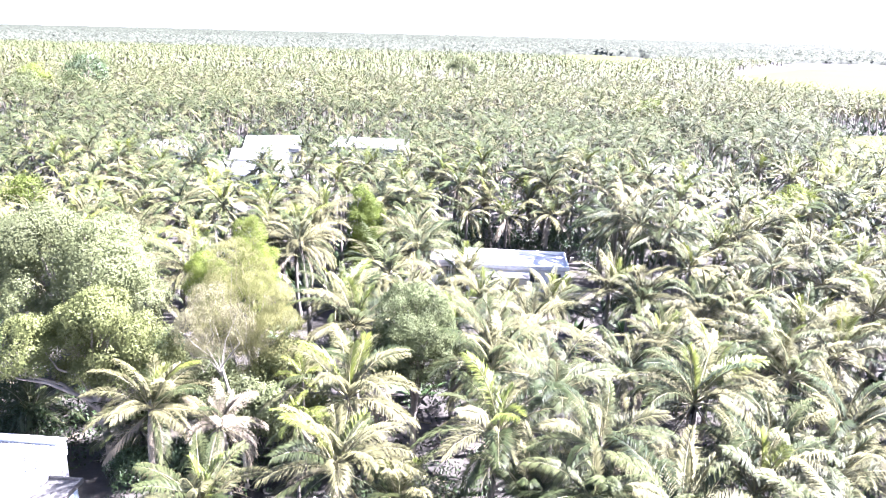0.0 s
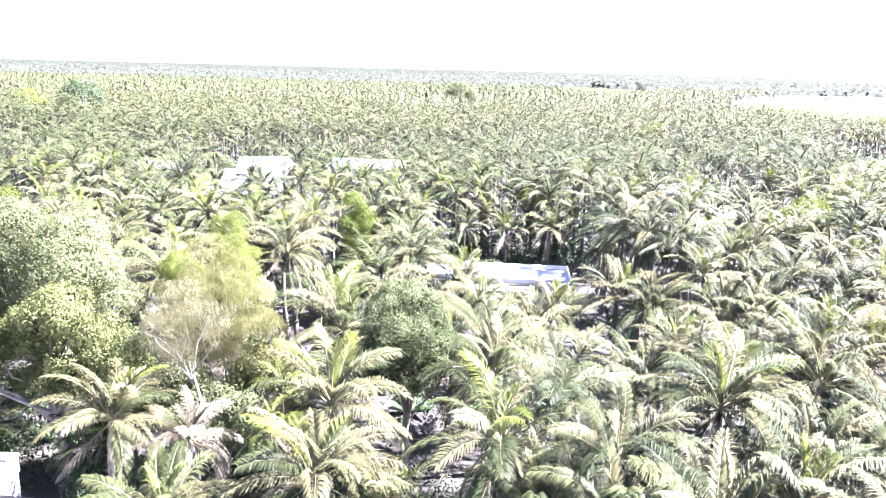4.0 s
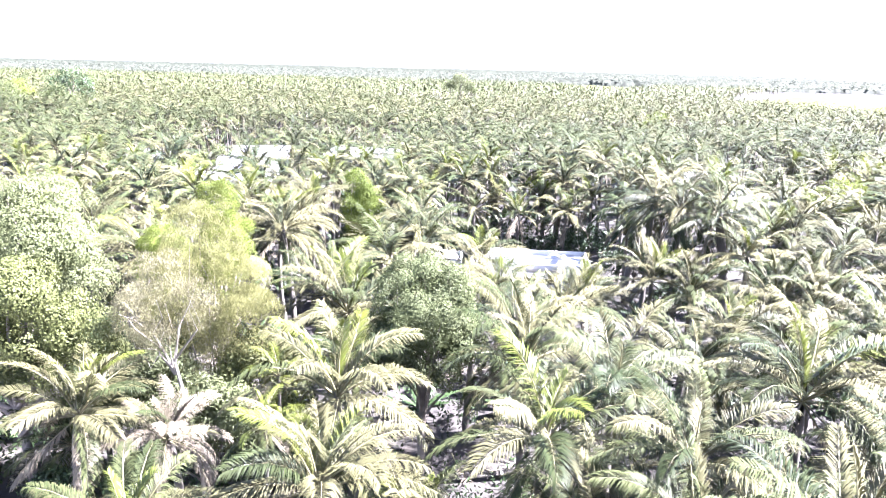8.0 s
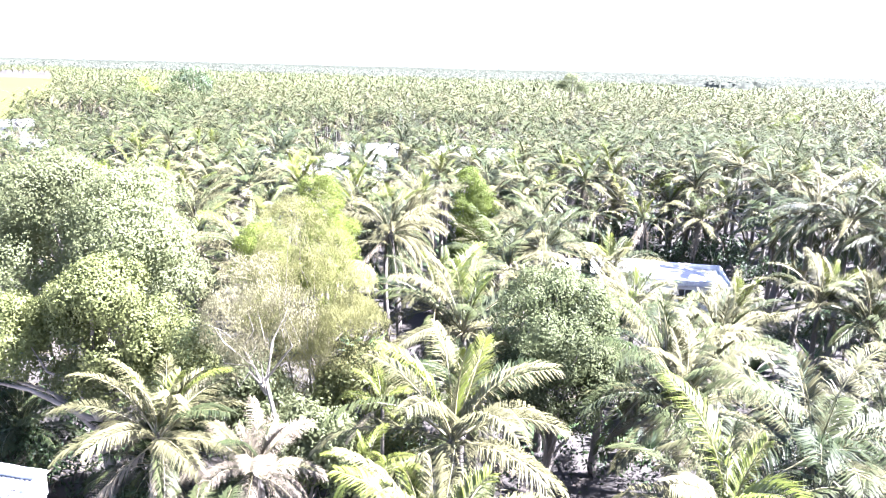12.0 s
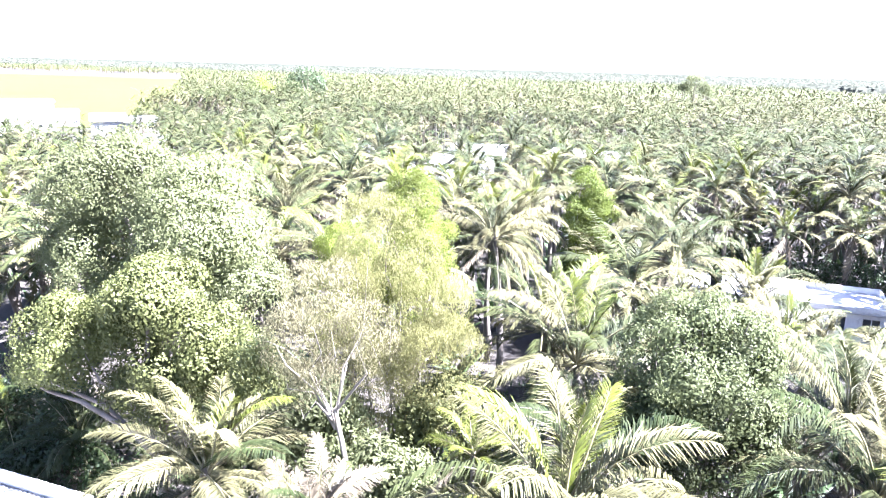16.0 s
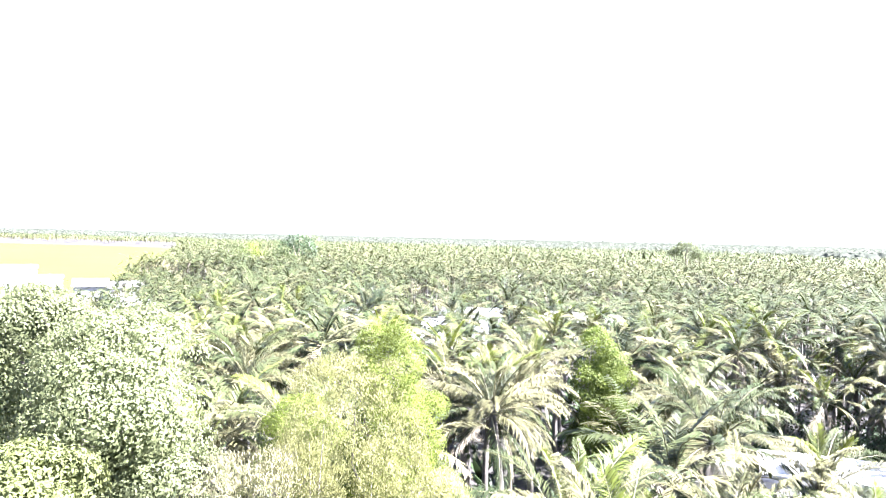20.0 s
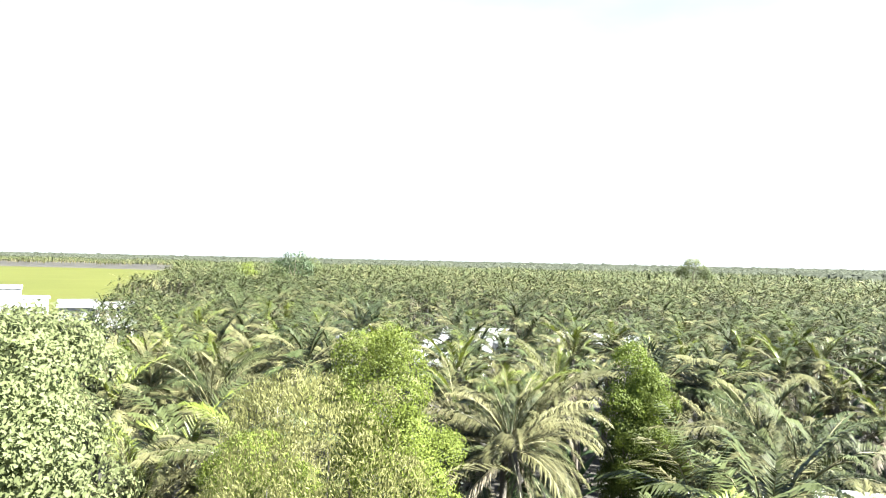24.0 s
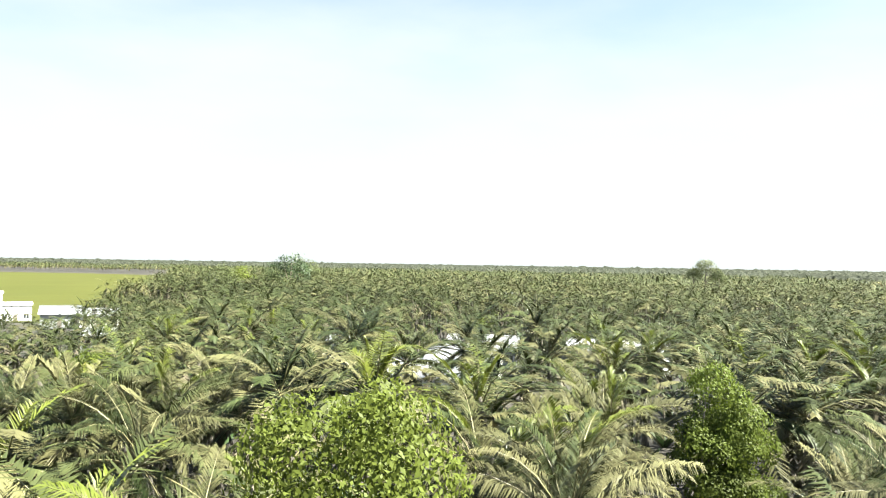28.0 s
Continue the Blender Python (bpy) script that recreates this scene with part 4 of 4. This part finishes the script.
def free(x, y, gap):
    if any(in_poly(p, x, y) for p in CLEAR) or any(in_poly(p, x, y) for _, p in FIELDS):
        return False
    if any(a < x < c and b < y < d for a, b, c, d in HOUSES):
        return False
    if any((x - a) ** 2 + (y - b) ** 2 < r * r for a, b, r in TREES):
        return False
    return not any((x - a) ** 2 + (y - b) ** 2 < gap * gap for a, b in taken)


PALMS = []
for x, y, h in NEAR:
    taken.append((x, y))
    PALMS.append((x, y, h, True))
for x, y, h in MIDDLE:
    PALMS.append((x, y, 5.0 if in_poly(LOW_ROWS, x, y) else h, y < 72 and x > -34)); taken.append((x, y))


def west(y):
    return -14 - 1.3 * max(0.0, y - 22)


def east(y):
    return 6 + 0.72 * y


# the rest of the near grove, in loose rows
y = 23.0
while len(PALMS) < 300:
    x = west(y) - 4 + rng.uniform(0, 4)
    while x < east(y) and len(PALMS) < 300:
        px, py = x + rng.uniform(-1.2, 1.2), y + rng.uniform(-1.2, 1.2)
        if free(px, py, 3.9):
            h = 7.8 + 2.0 * noise.noise(Vector((px * 0.05, py * 0.05, 0))) + rng.uniform(-1.0, 1.0) + min(1.2, 0.014 * py)
            if in_poly(LOW_ROWS, px, py):
                h = min(h, 4.8)
            PALMS.append((px, py, h, py < 52 and -30 < px)); taken.append((px, py))
        x += 5.2
    y += 4.9
GROVE_FROM = y - 4.9
for x, y, h, detailed in PALMS:
    palm(x, y, h, detailed, rng.uniform(0.1, 0.5) if x < -14 and y > 44 else rng.uniform(0.25, 0.75), rng, rng.uniform(0.9, 1.08) * min(1.0, 0.5 + 0.062 * h))


palm(-12.3, 34.4, 5.6, True, 0.4, rng, 0.72, label="half-withered coconut palm with pale dry fronds", dry=0.6)
# dark fronds only: the round tree's shade put into this palm's colour
palm(-5.2, 38.4, 7.4, True, 1.0, rng, 0.78, label="coconut palm, fronds darkened for the shade of a round-crowned tree")
for ax, ay, ah in [(-6.8, 30.8, 8.3), (-8.2, 36.9, 7.6)]:
    palm(ax, ay, ah, True, 0.9, rng, 0.46, "areca_palm", "slender areca palm with short fresh green fronds", 13, 0.0, 0.75, 0.5)
# low palms given dark fronds alone, as painted shade below the mango
for ax, ay, ah in [(-31.5, 39.5, 3.0), (-26.8, 39.2, 2.6), (-19.0, 38.2, 2.8)]:
    palm(ax, ay, ah, True, 1.0, rng, 0.8, label="low coconut palm, fronds darkened for the shade of a mango tree")


# ---- the grove beyond, joined ----
def grove(name, label, spots, pieces, trunk_r, mats, seed, trunks=True):
    rng = np.random.default_rng(seed)
    vs, ts, ix, at = [], [], [], 0
    for x, y, h in spots:
        v, t, i = pieces[int(rng.integers(0, len(pieces)))]
        k = rng.uniform(0.82, 1.08)
        v, t, i = turned((v, t, i), rng.uniform(0, 6.28), 0, k, (x, y, h))
        vs.append(v); ts.append(t + at); ix.append(i); at += len(v)
        if trunks:
            b = rng.uniform(-0.8, 0.8, 2)
            r = trunk_r
            v = np.array([(x + b[0] + r, y + b[1], 0), (x + b[0] - r, y + b[1] - r, 0), (x + b[0] - r, y + b[1] + r, 0), (x + r * 0.7, y, h), (x - r * 0.7, y - r * 0.7, h), (x - r * 0.7, y + r * 0.7, h)])
            t = np.array([(0, 1, 4), (0, 4, 3), (1, 2, 5), (1, 5, 4), (2, 0, 3), (2, 3, 5)])
            vs.append(v); ts.append(t + at); ix.append(np.full(6, 5)); at += 6
    me = mesh_of(name, np.concatenate(vs), np.concatenate(ts), mats, np.concatenate(ix))
    return tagged(new(name, me), label, "palm grove", kind="stuff")


def spots(y0, y1, gap, seed, grow=1.0, taller=0.0):
    rng = np.random.default_rng(seed)
    out, y = [], y0
    boxes_free = [(a - 1, b - 4, c + 1, d - 0.5) for a, b, c, d in HOUSES]
    while y < y1:
        x = west(y) - 10
        while x < east(y) + 10:
            px, py = x + rng.uniform(-0.4, 0.4) * gap, y + rng.uniform(-0.4, 0.4) * gap
            x += gap
            if any(in_poly(p, px, py) for _, p in FIELDS) or (py < 260 and any(in_poly(p, px, py) for p in CLEAR)):
                continue
            if py < 320 and (any(a < px < c and b < py < d for a, b, c, d in boxes_free) or any((px - a) ** 2 + (py - b) ** 2 < r * r * 0.7 for a, b, r in TREES)):
                continue
            h = 8.6 + taller + (-2.4 if 140 < py < 172 and -60 < px < -5 else 0.0) + 2.2 * noise.noise(Vector((px * 0.02, py * 0.02, 3))) + rng.uniform(-1.3, 1.3)
            out.append((px, py, min(h, 5.0 + 0.25 * h - 2.0) if in_poly(LOW_ROWS, px, py) else h))
        y += gap * 0.92
        gap *= grow
    return out


GROVE_MATS = FROND_MATS + [BARK]
rng = np.random.default_rng(5)
# higher dark-frond share stands in for the self-shading of coarser crowns
A = [crown_piece(rng, 16, 15, 1.05, 0.19, 1, 0, tone=0.65, mature=0.6) for k in range(7)]
M = [crown_piece(rng, 13, 8, 1.15, 0.34, 1, 0, tone=0.7, mature=0.7) for k in range(7)]
B = [crown_piece(rng, 6, 0, 0, 0, 0, 0, 2, tone=0.85, mature=1.0) for k in range(6)]
grove("coconut_grove", "dense grove of coconut palms beyond the near rows", [s for s in spots(GROVE_FROM - 4, 190, 4.9, 2) if all((s[0] - a) ** 2 + (s[1] - b) ** 2 > 11 for a, b in taken)], A, 0.11, GROVE_MATS, 3)
grove("middle_coconut_grove", "dense grove of coconut palms stretching away behind the houses", spots(190, 330, 5.1, 12), M, 0.13, GROVE_MATS, 13)
grove("distant_coconut_grove", "coconut groves thinning into the distance", spots(330, 720, 6.9, 4), B, 0.2, GROVE_MATS, 6, False)
C = []
for k in range(5):
    C.append(join([turned(blade(rng, 6.0, rng.uniform(0, 55), 70, 1.7, 0, 2), q * 1.571 + rng.uniform(-0.4, 0.4)) for q in range(4)]))
grove("far_woods", "far woods of palms and broadleaf trees", spots(720, 1000, 12.0, 8) + spots(1000, 1350, 18.5, 8, 1.0, 2.0), C, 0.3, [HAZED_WOOD], 9, False)

# rows of distant trees closing the horizon: uneven hedges of crowns
rows_v, rows_t, at = [], [], 0
y = 1010.0
while y < 4600:
    x0, x1 = west(y) * 1.02 - 60, east(y) * 1.05 + 60
    n = int((x1 - x0) / (2.4 + y * 0.0015 if y < 1330 else 5 + y * 0.003))
    xs = np.linspace(x0, x1, n) + rng.uniform(-2, 2, n)
    big = np.array([noise.noise(Vector((x * 0.006, y * 0.01, 1))) for x in xs])
    top = (10.5 if y > 1330 else 6.6) + 2.6 * big + rng.uniform(-2.0, 2.0, n) + (rng.random(n) < 0.03) * rng.uniform(2, 6, n)
    dy = 14 * big + rng.uniform(-1.2, 1.2, n)
    rows_v += [np.stack([xs, y + dy - 6, np.zeros(n)], 1), np.stack([xs, y + dy, top], 1), np.stack([xs, y + dy + 14, top * 0.82], 1)]
    kept = [k for k in range(n - 1) if not (y < 1100 and any(in_poly(p, xs[k], y) or in_poly(p, xs[k + 1], y) for _, p in FIELDS))]
    a = np.array(kept)[:, None] + at
    for q in (0, n):
        rows_t += [a + np.array([q, q + 1, q + n + 1]), a + np.array([q, q + n + 1, q + n])]
    at += 3 * n
    y += 24 + y * 0.016
tagged(new("horizon_woods", mesh_of("horizon_woods", np.concatenate(rows_v), np.concatenate(rows_t), [HAZED_WOOD])), "distant tree line closing the flat horizon", "woods", kind="stuff")

# ---- undergrowth and litter ----
rng = np.random.default_rng(41)
seedling = [join([turned(blade(rng, rng.uniform(1.8, 2.9), rng.uniform(30, 75), 60, 0.34, 0, 2), q * 1.05 + rng.uniform(-0.4, 0.4)) for q in range(6)]) for k in range(6)]
# dark leaf colour here deepens the shaded gaps between crowns
grove("young_palms", "low young palms and shrubs, darkened for shade, filling the ground between the trunks", [(x, y, 0.05) for x, y, h in spots(52, 330, 5.4, 43)], seedling, 0.1, [LEAF_DARK], 44, False)

rng = np.random.default_rng(33)
low = []
for k in range(560):
    uy = 22 + 98 * rng.random() ** 1.7
    ux = rng.uniform(west(uy), east(uy))
    if any(a < ux < c and b < uy < d for a, b, c, d in HOUSES):
        continue
    r = rng.uniform(0.6, 1.5)
    low.append((ux, uy, r * 0.5, r * 1.3, r * 1.3, r * 0.8))
for k in range(430):
    r = rng.uniform(0.7, 1.5)
    low.append((rng.uniform(-14, 34), rng.uniform(24, 60), r * 0.5, r * 1.3, r * 1.3, r * 0.8))
for k in range(90):
    low.append((rng.uniform(-33, -8), rng.uniform(35, 50), rng.uniform(0.3, 0.9), rng.uniform(0.9, 1.9), rng.uniform(0.9, 1.9), rng.uniform(0.6, 1.4)))
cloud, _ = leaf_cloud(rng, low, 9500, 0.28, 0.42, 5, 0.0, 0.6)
# undergrowth takes the same shade-darkened leaf colour
tagged(new("undergrowth", mesh_of("undergrowth", *cloud[:2], [LEAF_DARK])), "low undergrowth, leaves darkened for the shade between the palm trunks", "undergrowth", kind="stuff")
litter = []
for k in range(420):
    uy = rng.uniform(22, 110)
    ux = rng.uniform(west(uy), east(uy))
    if any(a < ux < c and b < uy < d for a, b, c, d in HOUSES):
        continue
    litter.append(turned(frond(rng, 3.4, 6, 14, 10, 0.8, 0.12, 3, 1, 3, 4, 0.05), rng.uniform(0, 6.28), 0, 1, (ux, uy, 0.15)))
v, t, i = join(litter)
tagged(new("fallen_fronds", mesh_of("fallen_fronds", v, t, FROND_MATS, i)), "dry fallen palm fronds strewn over the soil", "litter", kind="stuff")
